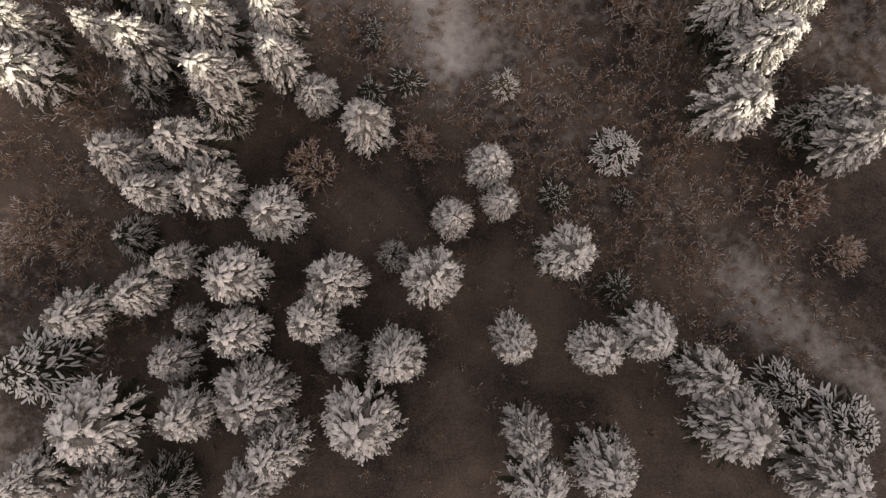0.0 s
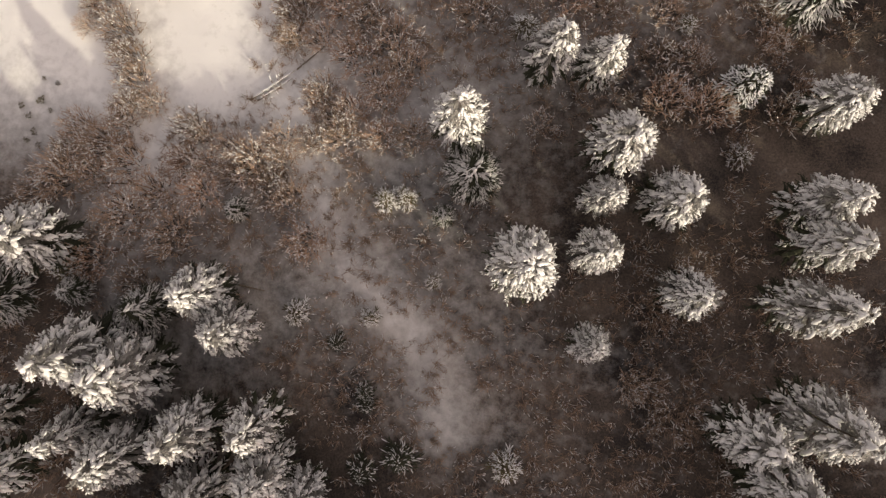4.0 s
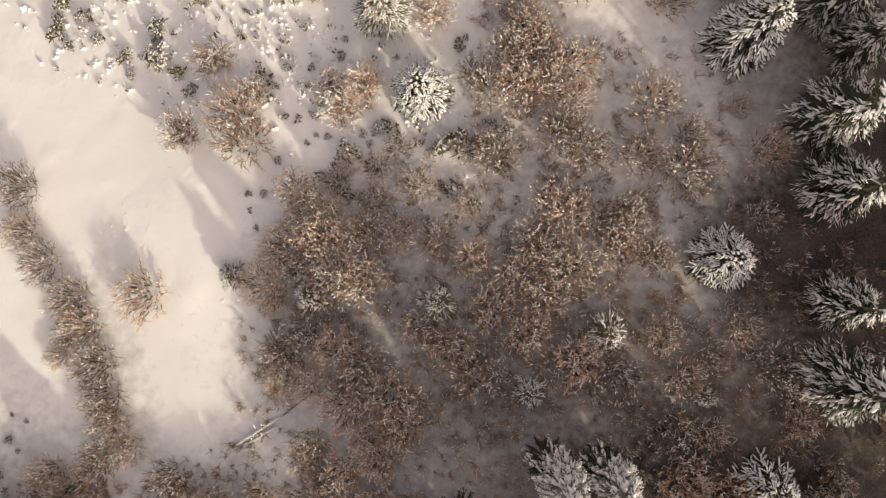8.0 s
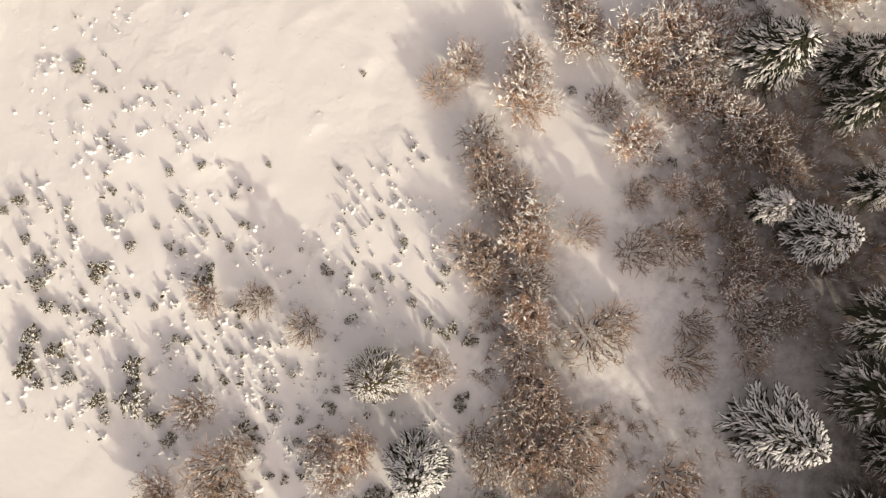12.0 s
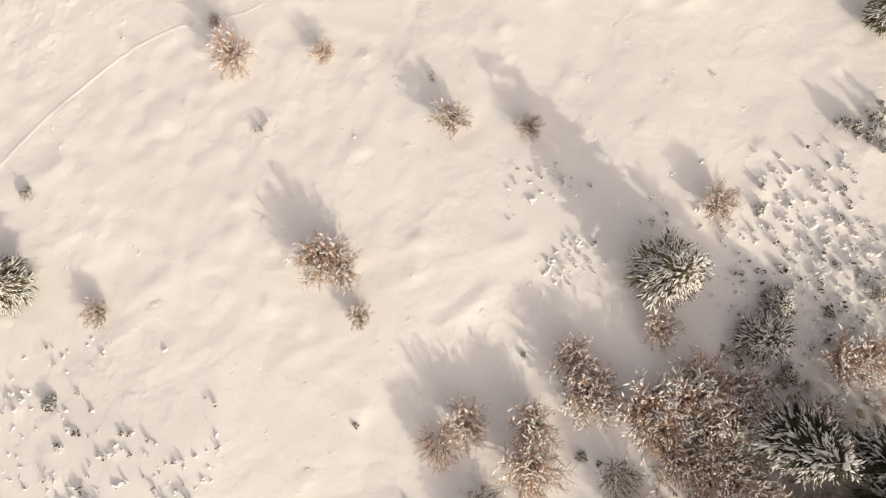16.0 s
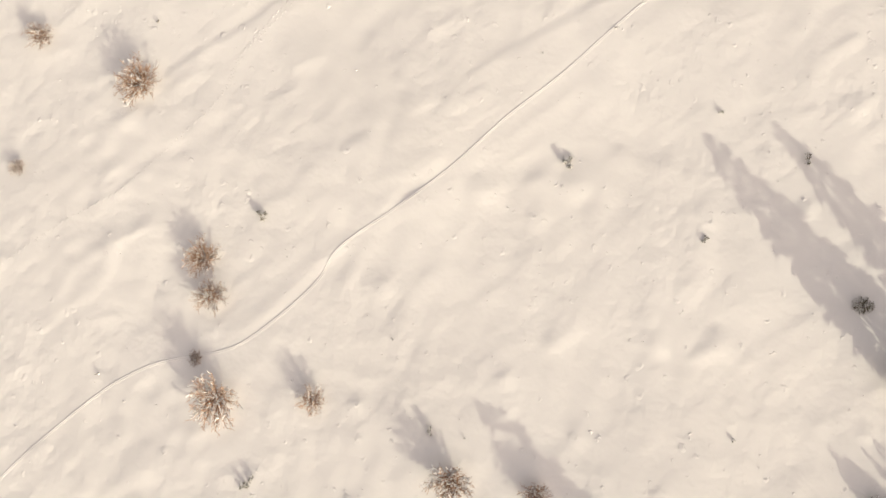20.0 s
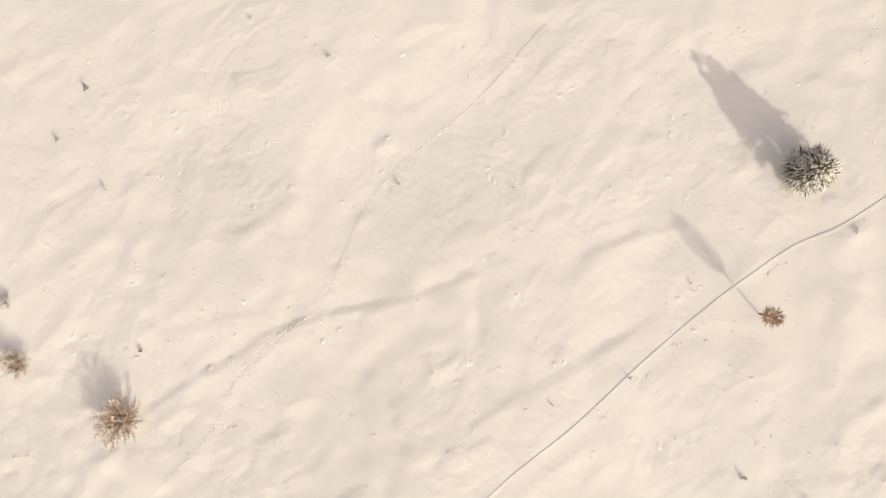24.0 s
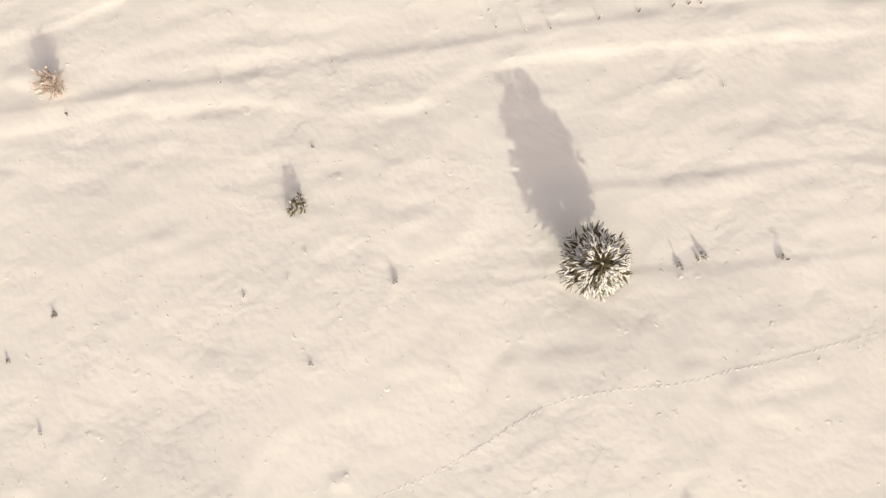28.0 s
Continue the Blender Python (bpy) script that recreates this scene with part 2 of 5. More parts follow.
LANES = [([(-16.0, 51.8), (-14.2, 45.3), (-11.2, 38.4), (-5.7, 32.3), (-1.1, 26.6), (0.6, 19.8)], 2.6, 0.24), ([(0.6, 19.8), (6.8, 14.1), (12.5, 10.5), (20.7, 5.2), (28.5, -2.2)], 8.0, 0.13), ([(30.2, -4.1), (33.4, -7.5), (37.3, -10.7), (43.0, -15.2)], 3.6, 0.2)]


def spread(low, high, step, far):
    inner = np.arange(low, high + step, step)
    outer = np.concatenate([[1, 3, 6, 10, 16, 24], np.arange(34, 330, 12), [400, 600, 1000, 1800, far]])
    return np.concatenate([low - outer[::-1], inner, inner[-1] + outer])


def build_ground():
    xs, ys = spread(-60, 60, 0.45, 3000.0), spread(-40, 296, 0.36, 3000.0)
    # wider spacing under the wood and the brush
    ys = np.concatenate([ys[ys < -40], np.arange(-40, 130, 0.6), ys[ys >= 130]])
    gx, gy = np.meshgrid(xs, ys)
    verts = np.stack([gx, gy, hill(gx, gy)], -1).reshape(-1, 3)
    n, m = len(ys), len(xs)
    i = (np.arange(n - 1)[:, None] * m + np.arange(m - 1)[None]).reshape(-1)
    quads = np.stack([i, i + 1, i + m + 1, i + m], -1)
    mesh = bpy.data.meshes.new("ground")
    mesh.vertices.add(len(verts)), mesh.loops.add(quads.size), mesh.polygons.add(len(quads))
    mesh.vertices.foreach_set("co", verts.ravel())
    mesh.loops.foreach_set("vertex_index", quads.ravel())
    mesh.polygons.foreach_set("loop_start", np.arange(len(quads)) * 4)
    mesh.polygons.foreach_set("use_smooth", np.ones(len(quads), bool))
    mesh.update(calc_edges=True)
    share = mesh.attributes.new("bare", "FLOAT", "POINT")
    bare = patches(gx, gy, BARE_AND_SHADE)
    for points, wide, snowy in LANES:
        bare = bare - snowy * np.exp(-(along(points, gx, gy) / wide) ** 2)
    share.data.foreach_set("value", bare.ravel().astype(np.float32))
    mesh.materials.append(SNOW)
    return tagged(new("ground", mesh), "snow-covered hillside with brown litter and painted shade under the trees", "ground", kind="structure")


ground = build_ground()


# ---- shapes ----
class Soup:
    """Gathers many small closed shapes for one mesh."""

    def __init__(self):
        self.verts, self.faces = [], []

    def spindle(self, path, radii, sides=4, flat=1.0, pick=None, rough=0.0):
        """A tapered limb along a path, round or flattened; thin twigs stay open where they join their stem."""
        base, count = len(self.verts), len(path)
        way = (path[-1] - path[0]).normalized()
        side = way.cross(Vector((0, 0, 1)))
        side = side.normalized() if side.length > 1e-3 else Vector((1, 0, 0))
        up = side.cross(way)
        rings = []
        for p, r in zip(path, radii):
            if r <= 0:
                self.verts.append(tuple(p))
                rings.append([len(self.verts) - 1])
                continue
            ring = []
            for k in range(sides):
                a = 2 * math.pi * (k + 0.5) / sides
                r2 = r * pick.uniform(1 - rough, 1 + rough) if pick else r
                self.verts.append(tuple(p + side * (r2 * math.cos(a)) + up * (r2 * flat * math.sin(a))))
                ring.append(len(self.verts) - 1)
            rings.append(ring)
        for a, b in zip(rings, rings[1:]):
            for k in range(sides):
                l = (k + 1) % sides
                if len(a) == 1 and len(b) == 1:
                    continue
                if len(a) == 1:
                    self.faces.append((a[0], b[k], b[l]))
                elif len(b) == 1:
                    self.faces.append((a[k], b[0], a[l]))
                else:
                    self.faces.append((a[k], b[k], b[l], a[l]))
        if len(rings[0]) > 1 and (sides > 3 or count > 3):
            self.faces.append(tuple(rings[0]))
        if len(rings[-1]) > 1:
            self.faces.append(tuple(reversed(rings[-1])))

    def mesh(self, name, mat, smooth=False):
        data = bpy.data.meshes.new(name)
        data.from_pydata(self.verts, [], self.faces)
        if smooth:
            data.polygons.foreach_set("use_smooth", np.ones(len(data.polygons), bool))
        data.materials.append(mat)
        data.update()
        return data


def part(name, soup, mat, parent, label="", smooth=False):
    ob = new(name, soup.mesh(name, mat, smooth))
    ob.parent = parent
    return tagged(ob, label)


def spruce_shape(seed, levels=14, fullness=1.2, droop=0.34, strip=0.13, snow=0.85, needles=NEEDLES, bluff=0.55, belly=0.2, foot=0.62, pairs=2, ragged=0.10, spray=0.3):
    """A spruce 10 m high and 3.5 m in radius: trunk, feathered needle boughs, and a tapering strip of snow along each."""
    pick = random.Random(seed)
    thing = new("spruce")
    trunk, green, white = Soup(), Soup(), Soup()
    trunk.spindle([Vector((0, 0, -0.6)), Vector((0.03, 0, 3)), Vector((0, 0.02, 7)), Vector((0, 0, 10))], [0.2, 0.15, 0.08, 0.0], 7)
    turn = pick.uniform(0, 6)
    sides = [pick.uniform(0.9, 1.08) for k in range(5)]
    for level in range(levels):
        f = 0.06 + 0.9 * (level / (levels - 1)) ** 0.95
        wide = ((1 - f) / (1 - belly)) ** bluff if f > belly else foot + (1 - foot) * f / belly
        z, reach = 10 * f, 3.15 * wide + 0.3
        count = max(8, int((4.0 + 6.0 * wide) * fullness))
        for k in range(count):
            turn += 2.39996 + pick.uniform(-0.25, 0.25)
            length = reach * pick.uniform(1 - 1.6 * ragged, 1 + 0.7 * ragged) * sides[int(turn * 5 / 6.2832) % 5]
            high = z + pick.uniform(-0.3, 0.3)
            out = Vector((math.cos(turn), math.sin(turn), 0))
            across = Vector((-out.y, out.x, 0))
            bend = pick.uniform(-0.12, 0.12)

            def on(s):
                return Vector((0, 0, high)) + out * (length * s) + across * (bend * length * s * s) + Vector((0, 0, length * (0.2 * s - droop * s * s)))

            # the spine of the bough, then its side sprays
            tips = [(0.12, 1.0, 0.0)]
            for n in range(pairs if length > 1.2 else 1 if length > 0.6 else 0):
                s = 0.4 + 0.42 * (n + 0.5) / pairs + pick.uniform(-0.06, 0.06)
                for sign in (-1, 1):
                    tips.append((s, min(1.0, s + pick.uniform(0.24, 0.34)), sign * pick.uniform(0.6, 1.2) * spray))
            for s0, s1, sway in tips:
                p, q = on(s0), on(s1) + across * (sway * length * 0.5)
                q.z -= abs(sway) * length * 0.12
                way = (q - p).normalized()
                w = strip * pick.uniform(0.8, 1.15) * (0.72 + 0.1 * length)
                green.spindle([p, p.lerp(q, 0.55) - Vector((0, 0, 0.06)), q + way * 0.12 - Vector((0, 0, 0.06))], [0, w * 1.5, 0], 4, 0.45)
                if pick.random() > snow * (1.0 if f > belly * 0.6 else 0.45):
                    continue
                lift, tilt = Vector((0, 0, 0.05)), across * pick.uniform(-0.4, 0.4) * w
                a = 0.45 if sway == 0 else 0.15
                white.spindle([p.lerp(q, a - 0.1) + lift, p.lerp(q, a + 0.2) + tilt + lift, p.lerp(q, 0.8) - tilt + lift, q + lift], [0, w * pick.uniform(0.65, 1.0), w * pick.uniform(0.7, 1.05), 0], 4, 0.75, pick, 0.25)
                if sway == 0 and pick.random() < 0.6:
                    here = p.lerp(q, pick.uniform(0.3, 0.6)) + lift
                    aim = (way + across * pick.uniform(-0.8, 0.8)).normalized() * pick.uniform(0.25, 0.5)
                    white.spindle([here, here + aim * 0.6, here + aim], [w * 0.3, w * pick.uniform(0.6, 0.9), 0], 4, 0.8)
    white.spindle([Vector((0, 0, 9.1)), Vector((0.05, 0, 9.5)), Vector((0, 0.04, 9.9)), Vector((0, 0, 10.15))], [0.04, 0.12, 0.09, 0], 6)
    part("trunk", trunk, BARK, thing)
    tagged(part("crown", green, needles, thing, "dark green needle boughs"), kind="stuff")
    tagged(part("snow_load", white, SNOW_ON_TREES, thing, "strips of snow lying along the boughs", True), kind="stuff")
    return thing


def laden_shape(seed, spacing=0.95, belly=0.42, bluff=0.5, fingers=10, thick=1.05, open_share=0.16, inner=FROSTED, long=1.0, splay=1.0):
    """A spruce 10 m high and 3.5 m in radius, domed over with snow: every bough ends in a pad and a spray of frosted fingers."""
    pick = random.Random(seed)
    thing = new("spruce")
    trunk, upper, lower, white = Soup(), Soup(), Soup(), Soup()
    trunk.spindle([Vector((0, 0, -0.6)), Vector((0.03, 0, 3)), Vector((0, 0.02, 7)), Vector((0, 0, 9.4))], [0.2, 0.15, 0.08, 0.0], 7)
    turn, f = pick.uniform(0, 6), 0.14
    lobes = [(pick.uniform(0, 6.283), pick.uniform(0.86, 1.1)) for k in range(5)]
    while f < 0.97:
        above = f > belly
        wide = ((1 - f) / (1 - belly)) ** bluff if above else 0.66 + 0.34 * f / belly
        radius = 3.1 * wide + 0.12
        count = max(3, int(6.283 * radius / (spacing * (1.0 if above else 1.7))))
        lean = max(0.0, (f - belly) / (1 - belly))
        for k in range(count):
            turn += 6.283 / count + pick.uniform(-0.22, 0.22)
            swell = sum(w * math.exp(3 * (math.cos(turn - c) - 1)) for c, w in lobes) / sum(math.exp(3 * (math.cos(turn - c) - 1)) for c, w in lobes)
            length = radius * swell * pick.uniform(0.87, 1.09)
            out = Vector((math.cos(turn), math.sin(turn), 0))
            across = Vector((-out.y, out.x, 0))
            tip = out * length + Vector((0, 0, 10 * f + pick.uniform(-0.42, 0.42)))
            root = Vector((0, 0, tip.z + length * pick.uniform(0.05, 0.25)))

            def on(s):
                return root.lerp(tip, s) + Vector((0, 0, 0.5 * length * s * (1 - s)))

            # boughs below the belly are dark and mostly snowless, imitating shade there
            green = upper if above else lower
            fat = pick.uniform(0.15, 0.27) * thick
            green.spindle([on(0.1), on(0.7) - Vector((0, 0, 0.2)), tip - Vector((0, 0, 0.15))], [0, 0.34, 0.05], 4, 0.4)
            bare = pick.random() < (open_share if above else 0.6)
            near = max(0.35, 1 - 1.1 / max(length, 0.3))
            heading = (tip - on(0.7)).normalized()
            if not bare:
                for n in range(2 if pick.random() < 0.75 else 1):
                    here = on(near + (1 - near) * pick.uniform(0.1, 0.8)) + across * pick.uniform(-0.3, 0.3) + Vector((0, 0, 0.08))
                    aim = heading * pick.uniform(0.25, 0.5) + across * pick.uniform(-0.2, 0.2)
                    white.spindle([here - aim, here - aim * 0.45, here + aim * 0.45, here + aim], [0.03, fat * pick.uniform(0.65, 1.0), fat * pick.uniform(0.6, 1.05), 0.03], 5, 0.8, pick, 0.3)
            for n in range(fingers):
                s = near + (1 - near) * (n + pick.random()) / fingers
                swing = splay * pick.uniform(0.25, 1.5) * (1 if n % 2 else -1) * (1.15 - 0.5 * (n / fingers))
                start = on(s)
                way = (heading + across * swing + Vector((0, 0, pick.uniform(-0.25, 0.2) + 0.6 * lean))).normalized()
                end = start + way * pick.uniform(0.28, 0.66) * (0.75 + 0.08 * length) * long
                w = pick.uniform(0.05, 0.095) * thick
                mid = start.lerp(end, pick.uniform(0.5, 0.75))
                if bare or pick.random() < 0.16:
                    green.spindle([start, mid, end], [0, w * 1.1, 0], 3, 0.6)
                else:
                    white.spindle([start, mid + Vector((0, 0, 0.03)), end], [0, w * pick.uniform(0.8, 1.5), 0], 3, 0.9, pick, 0.3)
        f += 0.078 if above else 0.11
    white.spindle([Vector((0, 0, 9.2)), Vector((0.05, 0, 9.5)), Vector((0, 0.04, 9.8)), Vector((0, 0, 10.1))], [0.1, 0.28, 0.2, 0], 6, 1.0, pick, 0.3)
    part("trunk", trunk, BARK, thing)
    tagged(part("crown", upper, inner, thing, "frosted needle boughs" if inner is FROSTED else "dark needle boughs"), kind="stuff")
    # unfrosted needles here darken the crown's underside in place of shade
    tagged(part("lower_crown", lower, NEEDLES, thing, "dark green needle boughs"), kind="stuff")
    tagged(part("snow_load", white, RIME, thing, "pads and fingers of snow on the boughs", True), kind="stuff")
    return thing


def bush_shape(seed, stems=30, forks=3, twigs_each=6, frost=0.6, mat=TWIG, name="bush", stout=1.0, clots=1.0, open_crown=0.0):
    """A leafless bush 0.8 m in radius and 1.1 m high: stems fanning from one foot, forked twice, with clots of snow on the twigs."""
    pick = random.Random(seed)
    thing = new(name)
    wood, twigs, white = Soup(), Soup(), Soup()
    lobes = [(pick.uniform(0, 6.283), pick.uniform(0.82, 1.08)) for k in range(5)]

    def dome(turn, lay):
        size = sum(w * math.exp(2.5 * (math.cos(turn - c) - 1)) for c, w in lobes) / sum(math.exp(2.5 * (math.cos(turn - c) - 1)) for c, w in lobes)
        return Vector((math.cos(turn) * lay * 0.86 * size, math.sin(turn) * lay * 0.86 * size, 1.05 * math.sqrt(max(0.1, 1 - 0.8 * lay * lay)))) * pick.uniform(0.84, 1.0)

    for k in range(stems):
        turn, lay = k * 2.39996 + pick.uniform(-0.3, 0.3), math.sqrt((k + 0.5) / stems)
        out = dome(turn, lay)
        root = Vector((out.x * 0.5 + pick.uniform(-0.08, 0.08), out.y * 0.5 + pick.uniform(-0.08, 0.08), -0.06))
        knee = root.lerp(out, 0.42) + Vector((pick.uniform(-0.05, 0.05), pick.uniform(-0.05, 0.05), 0.04))
        wood.spindle([root, knee], [0.014 * stout, 0.010 * stout], 3)
        snowy = frost * pick.choice((0.2, 0.5, 1.2, 1.9))
        for j in range(forks):
            if pick.random() < open_crown:
                continue
            end = out if j == 0 else dome(turn + pick.uniform(-0.55, 0.55), min(1.05, max(0.05, lay + pick.uniform(-0.25, 0.25))))
            elbow = knee.lerp(end, 0.5) + Vector((pick.uniform(-0.03, 0.03), pick.uniform(-0.03, 0.03), 0.04))
            twigs.spindle([knee, elbow, end], [0.0075 * stout, 0.006 * stout, 0], 3)
            for n in range(twigs_each):
                s = pick.uniform(0.15, 1.0)
                start = knee.lerp(elbow, s * 2) if s < 0.5 else elbow.lerp(end, s * 2 - 1)
                swing = Vector((pick.uniform(-1, 1), pick.uniform(-1, 1), pick.uniform(-0.2, 0.9)))
                tip = start + ((end - knee).normalized() * 0.65 + swing * 0.8) * pick.uniform(0.1, 0.22)
                twigs.spindle([start, tip], [0.0075 * stout, 0], 3)
                if pick.random() < snowy * 0.2:
                    white.spindle([start.lerp(tip, 0.1), start.lerp(tip, 0.6) + Vector((0, 0, 0.008)), tip], [0, pick.uniform(0.008, 0.015) * clots, 0], 3)
            if pick.random() < snowy * 0.75:
                a = pick.uniform(0.1, 0.5)
                here, there = elbow.lerp(end, a), elbow.lerp(end, min(1.15, a + pick.uniform(0.55, 0.95))) + Vector((pick.uniform(-0.07, 0.07), pick.uniform(-0.07, 0.07), 0))
                white.spindle([here, here.lerp(there, 0.35) + Vector((0, 0, 0.012)), here.lerp(there, 0.75) + Vector((0, 0, 0.008)), there], [0, pick.uniform(0.008, 0.014) * clots, pick.uniform(0.009, 0.016) * clots, 0], 3)
    tagged(part("branchwork", wood, BARK, thing), kind="stuff")
    tagged(part("crown", twigs, mat, thing, "fine bare twigs"), kind="stuff")
    tagged(part("frost", white, SNOW_ON_TREES, thing, "clots of snow on the twigs", True), kind="stuff")
    return thing


def plumed_shape(seed, stems=20, mat=TWIG_RED, frost=0.6):
    """A lone bush 0.9 m in radius and 1.1 m high: bowed stems rising from a narrow foot, each ending in a frosted plume of twigs."""
    pick = random.Random(seed)
    thing = new("bush")
    wood, twigs, white = Soup(), Soup(), Soup()
    lobes = [(pick.uniform(0, 6.283), pick.uniform(0.8, 1.1)) for k in range(4)]
    for k in range(stems):
        turn, lay = k * 2.39996 + pick.uniform(-0.5, 0.5), math.sqrt((k + 0.5) / stems) * pick.uniform(0.72, 0.98)
        size = max(w * (0.8 + 0.2 * math.cos(turn - c)) for c, w in lobes)
        out = Vector((math.cos(turn), math.sin(turn), 0))
        across = Vector((-out.y, out.x, 0))
        root = out * (0.2 * lay) + Vector((pick.uniform(-0.06, 0.06), pick.uniform(-0.06, 0.06), -0.06))
        end = out * (0.86 * lay * size) + Vector((0, 0, (1.12 - 0.5 * lay * lay) * pick.uniform(0.62, 1.06) * (0.5 + 0.5 * size)))
        knee = root.lerp(end, 0.5) - out * (0.09 * lay) + across * pick.uniform(-0.06, 0.06) + Vector((0, 0, 0.05))
        wood.spindle([root, knee, end], [0.013, 0.009, 0.003], 3)
        snowy = frost * pick.choice((0.3, 0.7, 1.2, 1.5))
        for n in range(15):
            s = 0.12 + 0.88 * ((n + pick.random()) / 15) ** 0.8
            start = root.lerp(knee, s * 2) if s < 0.5 else knee.lerp(end, s * 2 - 1)
            way = (end - knee).normalized()
            swing = across * pick.uniform(-2.0, 2.0) + Vector((pick.uniform(-0.5, 0.5), pick.uniform(-0.5, 0.5), pick.uniform(-0.2, 0.5)))
            tip = start + (way + swing * 0.75).normalized() * pick.uniform(0.12, 0.28)
            twigs.spindle([start, tip], [0.0085, 0], 3)
            for j in range(2):
                fork = start.lerp(tip, pick.uniform(0.3, 0.7))
                twigs.spindle([fork, fork + (way + Vector((pick.uniform(-1, 1), pick.uniform(-1, 1), pick.uniform(-0.3, 0.6)))).normalized() * pick.uniform(0.06, 0.12)], [0.0065, 0], 3)
            if s > 0.35 and pick.random() < snowy * 0.95:
                r = pick.uniform(0.012, 0.022)
                white.spindle([start.lerp(tip, 0.1), start.lerp(tip, 0.45) + Vector((0, 0, 0.012)), start.lerp(tip, 0.85) + Vector((0, 0, 0.01)), tip], [0, r, r * 0.9, 0], 3)
    tagged(part("branchwork", wood, DRY_LEAF, thing), kind="stuff")
    tagged(part("crown", twigs, mat, thing, "fine reddish-brown twigs"), kind="stuff")
    tagged(part("frost", white, SNOW_ON_TREES, thing, "cream frost along the outer twigs", True), kind="stuff")
    return thing


def tuft_shape(seed, snow=0.6, clusters=7):
    """A clump of young conifers half buried in snow, 1 m in radius and about 1.6 m high."""
    pick = random.Random(seed)
    thing = new("young_spruce")
    stem, green, white = Soup(), Soup(), Soup()
    stem.spindle([Vector((0, 0, -0.3)), Vector((0, 0, 1.3))], [0.05, 0.01], 5)
    for c in range(clusters):
        a, away = c * 2.39996 + pick.uniform(-0.5, 0.5), 0.0 if c == 0 else pick.uniform(0.35, 0.7)
        tall = 1.5 if c == 0 else pick.uniform(0.6, 1.25)
        foot = Vector((math.cos(a) * away, math.sin(a) * away, 0))
        for k in range(15):
            turn, s = k * 2.39996 + pick.uniform(-0.5, 0.5), (k + 0.5) / 15
            out = Vector((math.cos(turn), math.sin(turn), 0))
            root = foot + Vector((0, 0, tall * (0.2 + 0.75 * s)))
            tip = root + out * (0.42 * (1 - s) ** 0.7 + 0.08) * pick.uniform(0.75, 1.2) + Vector((0, 0, pick.uniform(-0.05, 0.2)))
            w = pick.uniform(0.06, 0.11)
            green.spindle([root - out * 0.05, root.lerp(tip, 0.6), tip], [0.02, w, 0], 3, 0.8)
            if pick.random() < snow * 0.7:
                lift = Vector((0, 0, 0.06))
                white.spindle([root.lerp(tip, 0.15) + lift, root.lerp(tip, 0.6) + lift, tip + lift * 0.6], [0, w * pick.uniform(0.6, 1.15), 0], 4, 0.8, pick, 0.25)
    part("stem", stem, BARK, thing)
    tagged(part("crown", green, NEEDLES_LIGHT, thing, "dark needle boughs"), kind="stuff")
    tagged(part("snow_load", white, SNOW_ON_TREES, thing, "snow lying on the boughs", True), kind="stuff")
    return thing


LABELS = {
    "laden": "spruce thickly laden with white snow",
    "shaded": "spruce with snow along its dark boughs",
    "green": "green spruce lightly dusted with snow",
    "cone": "pointed green spruce lightly dusted with snow",
    "sparse": "open spruce with snow on long boughs",
    "beyond": "unseen snow-laden spruce added for shade",
    "striped": "spruce with white snow along every bough",
    "dim": "young dark spruce with little snow",
    "young": "young spruce dusted with snow",
    "tuft": "young conifer half buried in snow",
    "sprout": "young conifer almost covered in white snow",
    "bare": "leafless tree with fine frosted grey twigs",
    "bush": "leafless brown bush with snow-flecked twigs",
    "red": "leafless reddish-brown bush with frosted twigs",
    "plumed": "leafless reddish bush with frosted plumes",
    "frosted": "leafless bush thickly covered in white frost",
}


